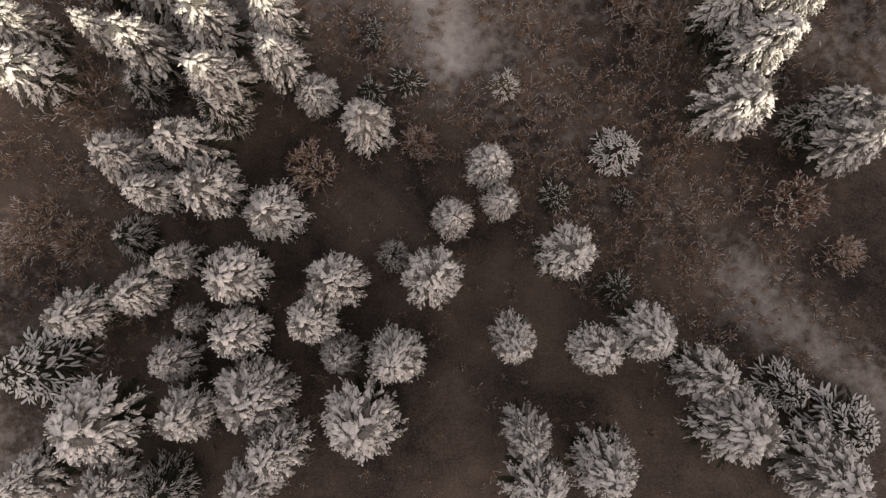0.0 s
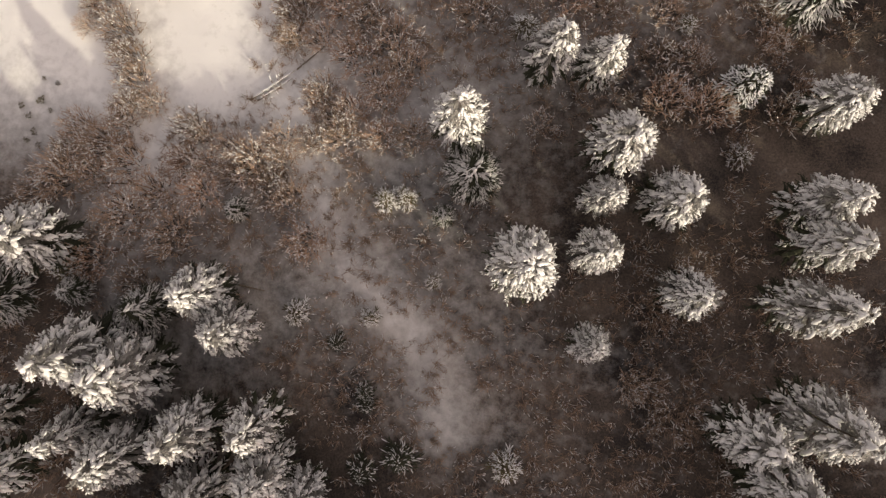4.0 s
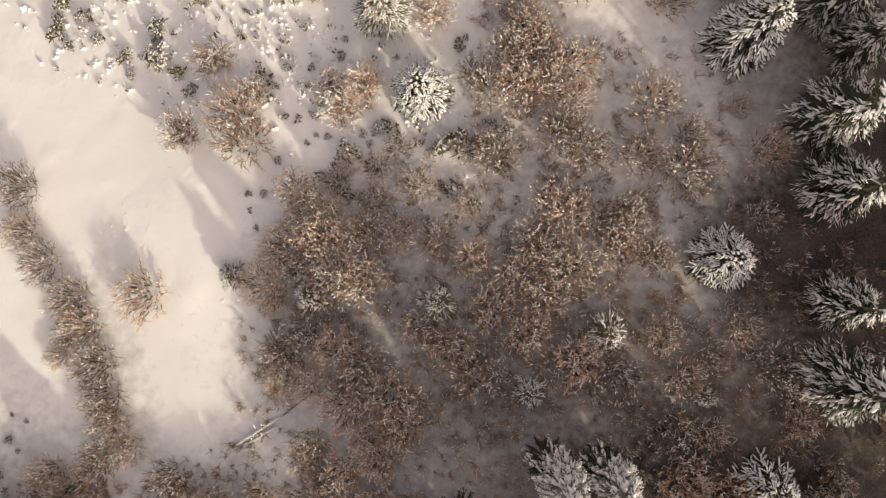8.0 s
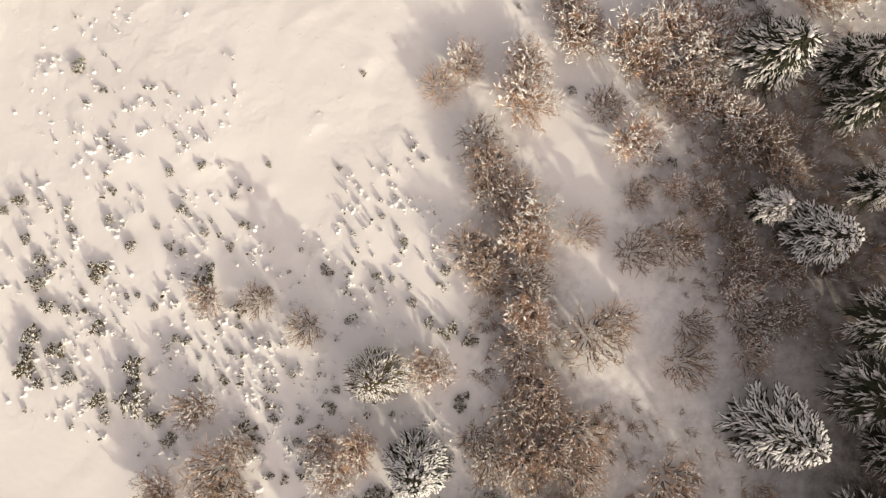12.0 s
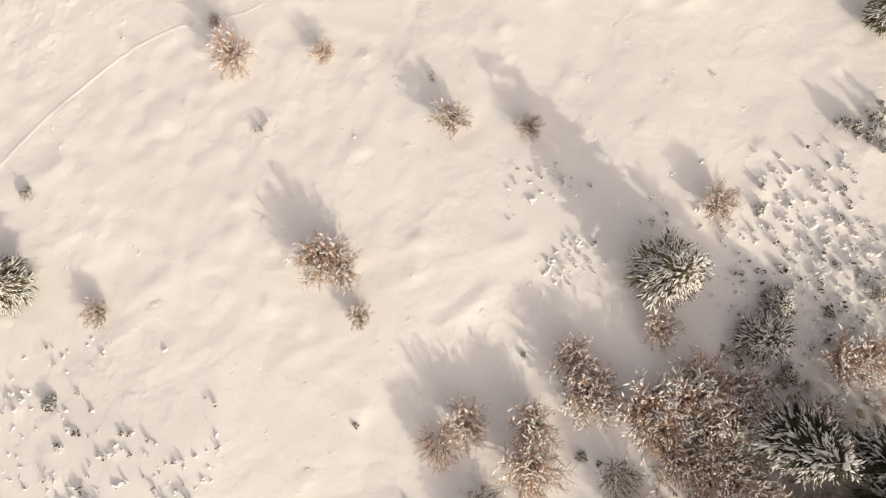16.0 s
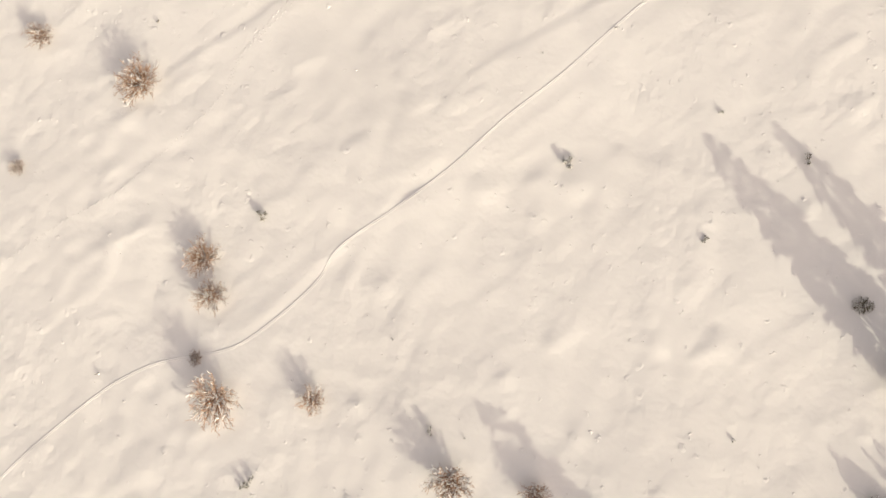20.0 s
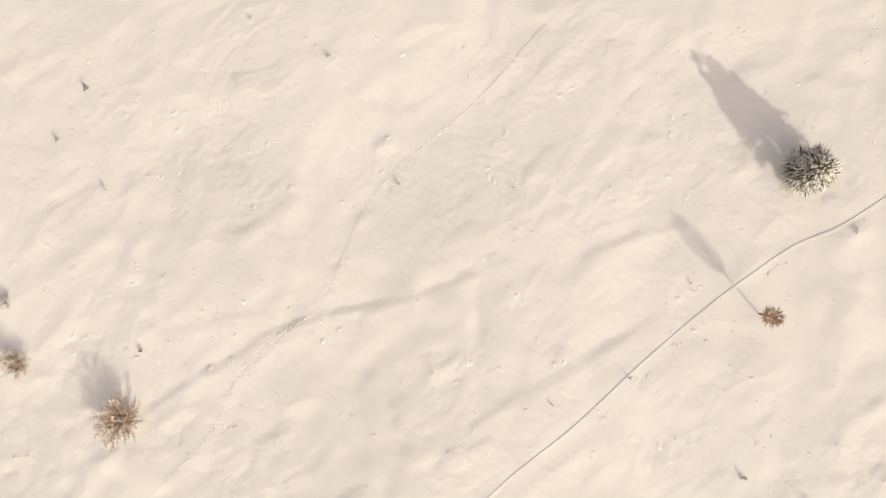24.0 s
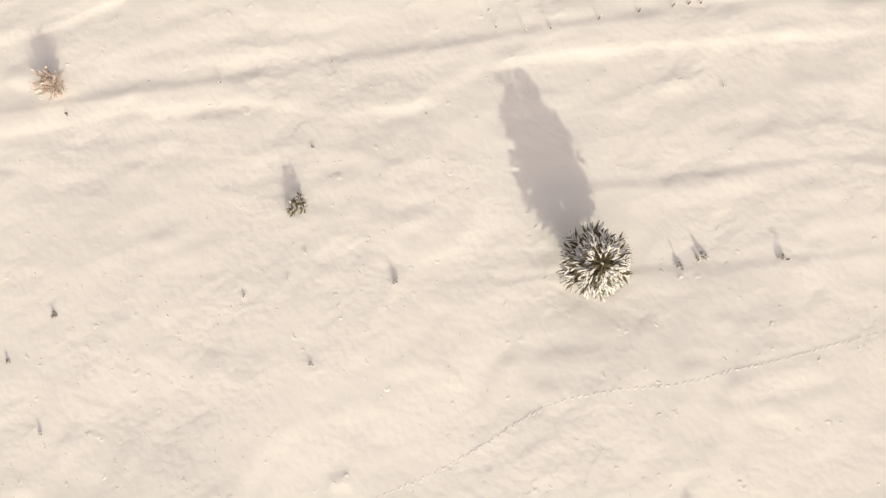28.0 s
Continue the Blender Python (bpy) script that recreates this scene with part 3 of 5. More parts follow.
def described(kind, x, y, high, wide):
    """The label of a plant: its size, its look and what it stands in."""
    tree = kind in ("laden", "shaded", "striped", "green", "cone", "sparse", "beyond", "bare")
    size = ("tall" if high > 9.4 else "middling" if high > 6.5 else "small") if tree else ("broad" if wide > 2.6 else "rounded" if wide > 1.4 else "small")
    ground = "in the shaded wood" if y < 45 else "beside the brown brush" if y < 85 else "at the meadow's edge" if y < 150 else "on the open snow"
    return f"{size} {LABELS[kind]} {ground}"
SHAPES = {
    "laden": [laden_shape(s, d, b, u) for s, d, b, u in ((1, 0.95, 0.42, 0.5), (2, 1.0, 0.5, 0.46), (3, 0.92, 0.38, 0.55), (4, 1.0, 0.45, 0.5), (5, 0.95, 0.36, 0.6))],
    "bare": [bush_shape(s, 34, 3, 7, 0.6, TWIG_GREY, "bare_tree", 0.8, 0.9) for s in (91, 92)],
    # sparser snow over dark needles, thinned partly to imitate the shade they stand in
    "shaded": [laden_shape(s, 0.98, 0.2, u, 10, 0.62, 0.34, NEEDLES, 1.6, 0.7) for s, u in ((11, 0.6), (12, 0.68), (13, 0.55), (14, 0.62))],
    "green": [spruce_shape(s, 19, 1.45, 0.12, 0.105, 0.72, NEEDLES_LIGHT, 0.34, 0.46, 0.5, 2, 0.2) for s in (21,)],
    "cone": [spruce_shape(s, 18, 1.6, 0.2, 0.09, 0.78, NEEDLES_LIGHT, 0.62, 0.22, 0.6, 2, 0.2) for s in (24, 25)],
    "sparse": [spruce_shape(s, 10, 0.75, 0.3, 0.13, 0.85, NEEDLES, 0.7, 0.1, 0.8, 2, 0.16, 0.5) for s in (31, 32)],
    "young": [spruce_shape(s, 9, 1.5, 0.28, 0.115, 0.75, NEEDLES_LIGHT, 0.8, 0.05, 0.9, 1, 0.22, 0.35) for s in (41, 42)],
    "striped": [spruce_shape(s, 14, 1.4, 0.34, 0.115, 0.95, NEEDLES, 0.6, 0.12, 0.7, 2, 0.15, 0.34) for s in (26, 27)],
    "dim": [spruce_shape(s, 10, 1.4, 0.28, 0.11, 0.34, NEEDLES, 0.75, 0.05, 0.9, 1, 0.2, 0.4) for s in (47, 48)],
    "beyond": [laden_shape(s, 1.5, 0.42, 0.5, 3, 1.5) for s in (45, 46)],
    "tuft": [tuft_shape(s, f, c) for s, f, c in ((51, 0.7, 7), (52, 0.9, 6), (53, 1.0, 8), (54, 0.6, 5))],
    "sprout": [tuft_shape(s, f, c) for s, f, c in ((55, 1.5, 5), (56, 1.3, 4), (57, 1.5, 3))],
    "bush": [bush_shape(s, 60, 2, 6, 0.7, TWIG, "bush", 1.15, 1.3, 0.04) for s in (61, 62, 63, 64, 65)],
    "red": [bush_shape(s, 70, 2, 6, 0.85, TWIG_RED, "bush", 1.15, 1.3, 0.03) for s in (71, 72, 73)],
    "plumed": [plumed_shape(s, n, TWIG_RED, f) for s, n, f in ((101, 56, 0.6), (102, 60, 0.65), (103, 52, 0.55), (104, 58, 0.5), (105, 54, 0.72))],
    "frosted": [bush_shape(s, 26, 3, 5, 1.3, TWIG, "bush", 1.1, 1.3) for s in (81, 82)],
}
used = {kind: 0 for kind in SHAPES}
chance = random.Random(77)


def plant(kind, x, y, high, wide, turn=None):
    """Sets a tree or bush of that height and radius on the hillside."""
    shapes = SHAPES[kind]
    k = used[kind]
    used[kind] += 1
    model = shapes[k % len(shapes)]
    base_high, base_wide = (10.0, 3.5) if kind in ("laden", "shaded", "striped", "green", "cone", "sparse", "young", "dim", "beyond") else (1.6, 1.0) if kind in ("tuft", "sprout") else (1.1, 0.88) if kind == "plumed" else (1.1, 1.0)
    sides = wide / base_wide
    m = pose(x, y, at(x, y) - 0.03, chance.uniform(-2, 2), chance.uniform(-2, 2), chance.uniform(0, 360) if turn is None else turn)
    m = m @ Matrix.Diagonal((sides, sides * chance.uniform(0.93, 1.07), high / base_high, 1))
    if k < len(shapes):
        model.matrix_basis = m
        thing = model
    else:
        thing = copy_thing(model, m)
        thing.matrix_basis = m
    category = "tree" if base_high == 10.0 or kind == "bare" else "young tree" if kind in ("tuft", "sprout") else "bush"
    return tagged(thing, described(kind, x, y, high, wide), category, {"tree": "bare trees" if kind == "bare" else "spruces of the wood", "young tree": "young conifers in the meadow", "bush": "bare bushes"}[category])


# ---- trees and bushes ----
# the wood under the start
plant("laden", -42.0, 22.3, 12.4, 2.79)
plant("laden", -40.4, 17.4, 12.4, 3.3)
plant("laden", -33.2, 21.5, 12.4, 2.31)
plant("laden", -28.4, 19.1, 13.6, 2.95)
plant("laden", -22.4, 21.4, 13.6, 3.21)
plant("laden", -21.1, 16.4, 13.6, 3.43)
plant("laden", -15.8, 22.4, 12.4, 2.69)
plant("laden", -15.4, 17.9, 12.4, 2.93)
plant("laden", -12.3, 15.5, 6.8, 2.36)
plant("laden", -7.1, 11.6, 11.3, 2.89)
plant("laden", -30.4, 8.9, 12.4, 3.2)
plant("laden", -23.2, 9.7, 13.6, 3.13)
plant("laden", -27.5, 5.7, 11.3, 2.67)
plant("laden", -22.0, 5.6, 12.4, 3.14)
plant("laden", -16.1, 3.5, 9.0, 3.5)
plant("laden", 4.2, 7.8, 11.3, 2.47)
plant("laden", 5.0, 4.2, 10.2, 1.96)
plant("laden", 0.6, 2.8, 10.2, 2.48)
plant("laden", -0.8, -2.7, 11.3, 3.04)
plant("laden", 11.2, -0.4, 11.9, 3.08)
plant("laden", 6.2, -7.9, 11.3, 2.57)
plant("laden", 13.8, -9.2, 9.0, 2.91)
plant("laden", 18.1, -7.6, 10.2, 3.21)
plant("laden", 22.7, -10.9, 10.2, 2.92)
plant("laden", 25.4, -15.1, 11.3, 4.02)
plant("laden", 31.7, -18.1, 11.3, 3.72)
plant("laden", -7.2, -15.4, 11.3, 4.22)
plant("laden", -4.3, -9.6, 10.2, 3.3)
plant("laden", -9.9, -3.0, 11.3, 3.18)
plant("laden", -11.9, -6.8, 11.3, 2.8)
plant("laden", -9.8, -10.0, 6.8, 2.23)
plant("laden", -19.2, -2.3, 11.3, 3.38)
plant("laden", -25.2, -1.3, 10.2, 2.23)
plant("laden", -28.9, -3.9, 10.2, 2.66)
plant("laden", -34.9, -6.1, 10.2, 2.94)
plant("laden", -24.8, -6.9, 5.6, 1.82)
plant("laden", -18.9, -7.8, 10.2, 3.12)
plant("laden", -25.7, -10.7, 7.9, 2.68)
plant("laden", -17.4, -13.3, 10.2, 4.11)
plant("laden", -23.9, -15.4, 10.2, 3.09)
plant("laden", -14.9, -18.2, 10.2, 3.14)
plant("laden", -32.1, -16.1, 11.3, 4.63)
plant("laden", -38.1, -21.3, 10.2, 3.12)
plant("laden", -30.9, -22.3, 9.0, 3.12)
plant("laden", -17.6, -21.9, 9.0, 3.07)
plant("laden", 7.4, -16.2, 10.2, 2.7)
plant("laden", 7.8, -20.2, 10.2, 3.17)
plant("laden", 14.3, -18.8, 10.2, 3.63)
plant("laden", 36.4, 9.3, 10.2, 2.99)
plant("laden", 38.3, 12.0, 10.2, 2.25)
plant("shaded", -21.9, 13.7, 9, 2.85)
plant("shaded", -30.5, 16.8, 7, 2.65)
plant("shaded", -26.2, -22.7, 7, 3.25)
plant("dim", -7.5, 16.4, 4, 1.87)
plant("shaded", -5.0, -0.6, 4, 1.8)
plant("shaded", -31.8, 1.2, 5, 2.61)
plant("sparse", -39.7, -11.6, 9, 5.28)
plant("sparse", 31.4, -12.9, 5, 3.11)
plant("sparse", 36.3, -16.2, 6, 4.31)
plant("sparse", 16.9, 9.5, 5, 3.04)
plant("dim", 16.7, -3.8, 3.5, 2.18)
plant("dim", 11.3, 5.1, 3, 2.24)
plant("dim", 18.0, 5.1, 2, 1.23)
plant("dim", -3.8, 17.4, 2.5, 2.35)
plant("dim", -7.1, 22.5, 2, 1.43)
# the wood beside the clearing
plant("laden", 31.6, 23.4, 13.6, 3.47)
plant("laden", 25.9, 21.6, 11.3, 3.11)
plant("laden", 28.1, 18.2, 13.6, 3.44)
plant("laden", 26.0, 13.0, 12.4, 3.47)
plant("laden", 36.3, 13.5, 9.0, 2.14)
plant("laden", 30.9, 32.5, 13.6, 3.07)
plant("laden", 33.0, 37.7, 12.4, 2.81)
plant("laden", 32.9, 41.7, 12.4, 3.03)
plant("laden", 21.9, 33.5, 10.2, 2.6)
plant("laden", 21.3, 41.9, 11.3, 3.12)
plant("laden", 15.0, 42.4, 10.2, 2.35)
plant("laden", 15.9, 47.0, 12.9, 3.35)
plant("laden", 7.2, 36.3, 14.7, 3.81)
plant("laden", 14.0, 37.1, 11.3, 2.42)
plant("laden", 2.1, 49.3, 14.7, 2.94)
plant("laden", 13.7, 28.8, 6.8, 2.19)
plant("laden", -39.2, 38.7, 11.3, 3.82)
plant("laden", -22.6, 33.6, 11.3, 3.28)
plant("laden", -19.7, 30.1, 10.2, 2.91)
plant("laden", -32.9, 28.3, 13.6, 3.87)
plant("laden", -28.5, 26.2, 13.6, 3.98)
plant("shaded", 34.4, 12.1, 6, 2.27)
plant("shaded", 3.4, 44.7, 8, 3.22)
plant("shaded", -43.8, 32.9, 8, 3.46)
plant("shaded", -29.0, 31.7, 7, 2.85)
plant("shaded", 0.4, 40.9, 3, 1.38)
plant("shaded", -21.1, 41.7, 3, 1.55)
plant("young", -5.4, 42.5, 3, 1.86)
plant("young", -3.3, 42.8, 3, 1.62)
plant("young", 6.3, 16.8, 2.6, 2.29)
plant("young", -0.5, 34.3, 1.6, 1.15)
plant("young", -6.8, 30.8, 2, 1.49)
plant("young", -38.7, 35.4, 3, 1.79)
plant("dim", -7.3, 23.5, 2, 1.35)
plant("dim", -10.2, 28.3, 2, 1.37)
plant("young", -14.3, 31.2, 2.5, 1.84)
plant("laden", 9.9, 55.2, 13.4, 2.53)
plant("laden", 14.9, 54.8, 12.4, 2.41)
plant("laden", 36.1, 50.5, 9.6, 2.87)
# a laden spruce given the darker model, which stands in for its shade
plant("shaded", 36.1, 62.4, 9.6, 3.84)
plant("shaded", 36.4, 69.6, 7.9, 3.16)
plant("sparse", 29.8, 53.4, 6, 3.01)
plant("striped", 26.7, 73.5, 5.2, 3.5)
plant("shaded", -37.3, 33.4, 4, 1.94)
plant("young", 16.2, 66.2, 3.5, 2.33)
plant("young", 8.8, 60.4, 2.6, 2.0)
plant("young", -12.7, 69.0, 4, 2.56)
plant("young", -13.4, 65.3, 2, 1.41)
plant("young", -0.1, 68.8, 3.5, 2.17)
plant("young", -21.1, 71.1, 2.6, 1.91)
plant("young", 29.4, 46.6, 2.5, 1.58)
plant("young", 25.3, 60.4, 2, 1.53)
# spruces along the edge of the meadow
plant("striped", 29.3, 94.7, 9.5, 4.04)
plant("shaded", 36.3, 86.6, 10, 4.02)
plant("shaded", 37.5, 98.5, 10, 3.86)
plant("shaded", 36.6, 79.9, 9, 3.99)
plant("shaded", 39.4, 104.4, 10, 3.64)
plant("shaded", 39.2, 93.4, 9, 3.07)
plant("cone", -5.9, 98.1, 7.5, 3.06)
plant("striped", -2.1, 90.0, 7, 3.39)
plant("shaded", 31.2, 129.0, 8.5, 3.77)
plant("striped", 34.9, 111.8, 7, 3.45)
plant("shaded", 37.7, 127.8, 9, 3.2)
plant("shaded", 38.2, 124.5, 10, 3.05)
plant("shaded", 39.2, 116.4, 8, 2.53)
plant("laden", 30.3, 114.5, 5.6, 2.14)
plant("cone", 20.2, 143.4, 7.4, 3.74)
plant("cone", -44.9, 141.1, 5, 3.44)
plant("cone", 30.7, 140.7, 2.2, 1.9)
plant("cone", 29.3, 137.5, 3, 2.88)
plant("young", 39.6, 141.7, 1.8, 1.05)
plant("young", 31.4, 133.9, 1.8, 1.36)
plant("cone", 42.4, 168.6, 7.5, 3.2)
plant("cone", 49.0, 169.6, 7.5, 3.0)
plant("young", 38.1, 175.0, 1.6, 1.06)
plant("cone", 33.3, 221.6, 4.1, 2.45)
plant("green", 10.2, 251.4, 5.3, 3.4)
# bare bushes
plant("bush", -30.6, 69.0, 3.13, 4.24)
plant("bush", -44.5, 80.1, 2.79, 3.78)
plant("bush", -43.9, 75.4, 2.46, 3.34)
plant("bush", -41.5, 72.2, 2.44, 3.32)
plant("bush", -38.3, 68.5, 2.72, 3.7)
plant("bush", -36.7, 65.7, 2.71, 3.68)
plant("bush", -35.0, 61.8, 2.69, 3.66)
plant("bush", -33.9, 58.5, 2.68, 3.64)
plant("bush", -33.2, 55.9, 2.37, 3.23)
plant("bush", -39.3, 62.5, 1.5, 2.06)
plant("bush", -31.0, 53.5, 2.06, 2.82)
plant("bush", -26.6, 50.9, 2.33, 3.18)
plant("bush", -36.3, 48.9, 2.92, 3.95)
plant("bush", -34.3, 51.2, 2.35, 3.19)
plant("bush", -40.6, 45.5, 3.19, 4.31)
plant("bush", -19.6, 46.9, 3.15, 4.25)
plant("bush", -16.9, 49.1, 2.29, 3.12)
plant("bush", -15.7, 60.6, 2.05, 2.8)
plant("bush", -13.0, 53.1, 2.01, 2.74)
plant("bush", 32.5, 63.1, 2.71, 3.68)
plant("bush", -39.0, 50.9, 2.46, 3.35)
plant("bush", -33.6, 52.9, 2.35, 3.21)
plant("bush", -39.9, 48.0, 2.33, 3.18)
plant("bush", -25.4, 49.8, 2.04, 2.78)
plant("bush", -21.9, 47.9, 2.42, 3.29)
plant("bush", -24.5, 46.4, 2.18, 2.98)
plant("bush", -43.1, 43.7, 2.32, 3.15)
plant("bush", -37.4, 46.0, 2.2, 3.0)
plant("bush", -21.4, 45.4, 2.17, 2.96)
plant("bush", -12.4, 54.5, 2.3, 3.14)
plant("bush", -10.9, 51.1, 2.16, 2.95)
plant("bush", -6.6, 55.4, 2.28, 3.1)
plant("bush", 26.0, 64.3, 1.98, 2.7)
plant("bush", 31.0, 77.4, 1.68, 2.3)
plant("red", -8.9, 52.3, 2.27, 3.09)
plant("red", 27.3, 51.8, 2.67, 3.63)
plant("red", 36.2, 52.6, 1.91, 2.6)
plant("frosted", 10.3, 50.0, 2.18, 2.44)
plant("bush", 38.4, -0.5, 2.26, 2.52)
plant("bush", 18.3, 24.6, 2.32, 2.59)
plant("bush", 26.4, 17.6, 1.7, 1.91)
plant("bare", -37.7, 15.8, 3.4, 5.95)
plant("bare", -43.0, 2.4, 3.4, 4.65)
plant("bare", -38.5, 0.6, 3.28, 3.63)
plant("bare", -45.3, 0.1, 3.4, 3.98)
plant("bare", 22.5, 22.2, 3.4, 3.94)
plant("bare", 19.9, 24.2, 2.6, 2.9)
plant("bare", 20.6, 31.7, 2.82, 3.13)
plant("bare", 24.0, 35.0, 3.11, 3.44)
plant("red", -13.5, 8.4, 3.4, 3.76)
plant("red", 34.4, 4.6, 3.17, 3.51)
plant("red", -2.5, 11.0, 2.32, 2.59)
plant("bush", -21.6, 88.0, 3.36, 4.53)
plant("bush", -20.6, 85.2, 3.33, 4.5)
plant("bush", -2.3, 80.4, 2.22, 3.03)
plant("bush", 5.7, 83.8, 2.66, 3.6)
plant("bush", 2.9, 84.3, 1.94, 2.66)
plant("bush", -6.6, 82.5, 1.68, 2.3)
plant("bush", -15.0, 80.1, 2.26, 3.08)
plant("bush", -13.3, 78.5, 2.14, 2.92)
plant("bush", -6.7, 78.6, 1.95, 2.67)
plant("bush", -3.9, 75.7, 1.93, 2.64)
plant("bush", 12.2, 86.0, 2.64, 3.59)
plant("bush", 14.8, 84.4, 2.46, 3.35)
plant("bush", 11.1, 91.0, 2.67, 3.63)
plant("bush", 13.3, 89.4, 2.49, 3.39)
plant("bush", 11.3, 79.0, 2.61, 3.54)
plant("bush", 16.3, 76.9, 2.15, 2.93)
plant("bush", 21.3, 89.1, 2.63, 3.57)
plant("bush", 24.7, 85.6, 2.05, 2.8)
plant("bush", 24.1, 81.9, 3.12, 4.21)
plant("bush", 19.9, 83.4, 2.44, 3.32)
plant("bush", 31.8, 84.1, 2.56, 3.48)
plant("bush", 6.7, 94.4, 2.71, 3.67)
plant("bush", 10.1, 95.0, 2.7, 3.66)
plant("bush", 7.8, 90.4, 3.24, 4.38)
plant("bush", 5.1, 90.5, 2.52, 3.43)
plant("plumed", -27.0, 86.0, 2.32, 3.16)
plant("plumed", -24.2, 94.0, 2.35, 3.19)
plant("plumed", -11.4, 91.0, 2.01, 2.74)
plant("plumed", -7.9, 91.0, 2.28, 3.11)
plant("plumed", -10.1, 88.7, 2.28, 3.11)
plant("red", 2.4, 78.2, 1.65, 2.26)
plant("red", 3.5, 73.2, 2.17, 2.96)
plant("bush", -0.5, 126.9, 2.39, 3.26)
plant("plumed", 2.1, 129.0, 2.28, 3.11)
plant("plumed", 8.2, 128.9, 2.54, 3.46)
plant("bush", 3.5, 121.4, 2.52, 3.43)
plant("bush", 4.4, 118.6, 2.67, 3.63)
plant("bush", 4.7, 115.8, 2.49, 3.39)
plant("bush", 7.4, 115.8, 2.48, 3.38)
plant("bush", 6.9, 112.5, 2.2, 2.99)
plant("bush", 2.6, 110.2, 2.47, 3.36)
plant("bush", 4.2, 108.1, 2.46, 3.34)
plant("bush", 8.5, 107.1, 2.6, 3.53)
plant("bush", 7.7, 100.7, 2.57, 3.49)
plant("bush", 9.0, 96.7, 2.75, 3.73)
plant("plumed", 13.5, 132.3, 2.54, 3.46)
plant("plumed", 18.4, 130.5, 2.52, 3.42)
plant("bush", 13.4, 112.0, 2.07, 2.82)
plant("bush", 15.9, 124.6, 2.11, 2.88)
plant("bush", 18.8, 115.7, 1.74, 2.38)
plant("bush", 18.6, 110.0, 2.42, 3.29)
plant("bush", 22.4, 111.1, 2.79, 3.77)
plant("bush", 14.7, 102.0, 3.08, 4.17)
plant("bush", 16.7, 103.6, 2.12, 2.9)
plant("plumed", 22.8, 132.2, 2.68, 3.64)
plant("bush", 23.4, 125.9, 2.64, 3.59)
plant("bush", -13.5, 102.2, 2.1, 2.86)
plant("bush", -18.5, 104.6, 2.01, 2.74)
plant("bush", 22.9, 99.7, 2.51, 3.41)
plant("bush", 28.3, 109.1, 2.54, 3.45)
plant("bush", 25.1, 115.5, 1.89, 2.57)
plant("bush", 30.3, 120.4, 2.59, 3.52)
plant("plumed", 26.4, 130.4, 2.66, 3.61)
plant("bush", 23.6, 103.2, 2.1, 2.87)
plant("bush", 29.1, 103.4, 2.35, 3.2)
plant("bush", 32.2, 104.5, 2.09, 2.84)
plant("plumed", 7.9, 125.3, 3.09, 4.18)
plant("plumed", 8.2, 113.1, 2.63, 3.57)
plant("plumed", 8.5, 103.9, 2.58, 3.51)
plant("plumed", 18.5, 121.1, 2.64, 3.58)
plant("plumed", -23.7, 104.7, 1.86, 2.54)
plant("plumed", -1.0, 98.6, 2.43, 3.3)
plant("plumed", 11.9, 135.4, 2.07, 3.13)
plant("plumed", 13.4, 132.3, 2.3, 4.02)
plant("plumed", 19.0, 131.1, 2.53, 4.42)
plant("plumed", 19.9, 138.2, 1.7, 2.58)
plant("plumed", 23.5, 133.8, 1.97, 3.45)
plant("plumed", 36.3, 135.6, 2.59, 3.92)
plant("plumed", 38.9, 136.2, 1.99, 3.02)
plant("plumed", 34.3, 130.9, 1.5, 2.64)
plant("plumed", 8.0, 157.5, 1.2, 1.82)
plant("plumed", 27.7, 131.8, 1.94, 3.41)
plant("plumed", 25.7, 150.1, 1.88, 2.85)
plant("plumed", -12.2, 144.3, 2.49, 3.77)
plant("plumed", -10.5, 143.5, 2.05, 3.11)
plant("plumed", -8.4, 138.7, 1.18, 1.79)
plant("plumed", -35.2, 138.4, 1.33, 2.02)
plant("plumed", 0.3, 158.3, 1.87, 2.83)
plant("plumed", -24.7, 179.0, 1.4, 2.54)
plant("plumed", -23.6, 175.2, 1.29, 2.35)
plant("plumed", -22.7, 165.3, 1.89, 3.44)
plant("plumed", -24.9, 169.1, 0.55, 1.0)
plant("plumed", -13.0, 165.4, 1.12, 2.04)
plant("plumed", -32.5, 197.3, 1.34, 3.19)
plant("plumed", -43.9, 202.6, 0.87, 2.08)
plant("plumed", -45.3, 188.4, 0.65, 1.19)
plant("plumed", -47.5, 253.1, 1.7, 2.2)
# thickets and lone bushes round the brown brush
plant("bush", -38.7, 64.8, 1.61, 2.24)
plant("bush", -33.1, 46.7, 2.58, 3.59)
plant("red", -27.1, 46.8, 2.56, 3.56)
plant("bush", -16.7, 46.9, 2.28, 3.16)
plant("bush", -29.9, 43.4, 2.56, 3.55)
plant("red", -25.2, 43.5, 2.54, 3.53)
plant("bush", -17.7, 44.2, 2.52, 3.50)
plant("bush", -33.3, 41.1, 3.07, 4.26)
plant("red", -36.5, 36.6, 2.54, 3.53)
plant("bush", -31.6, 34.1, 2.26, 3.14)
plant("bush", -15.4, 42.6, 2.25, 3.13)
plant("red", -13.5, 38.3, 2.48, 3.44)
plant("bush", -27.9, 39.0, 2.78, 3.86)
plant("bush", -11.1, 77.5, 1.86, 2.59)
plant("red", -12.3, 74.8, 2.92, 4.05)
plant("bush", -14.0, 72.4, 2.65, 3.68)
plant("bush", -8.0, 71.1, 2.62, 3.64)
plant("red", -16.9, 68.8, 1.85, 2.57)
plant("bush", -15.5, 63.5, 2.61, 3.62)
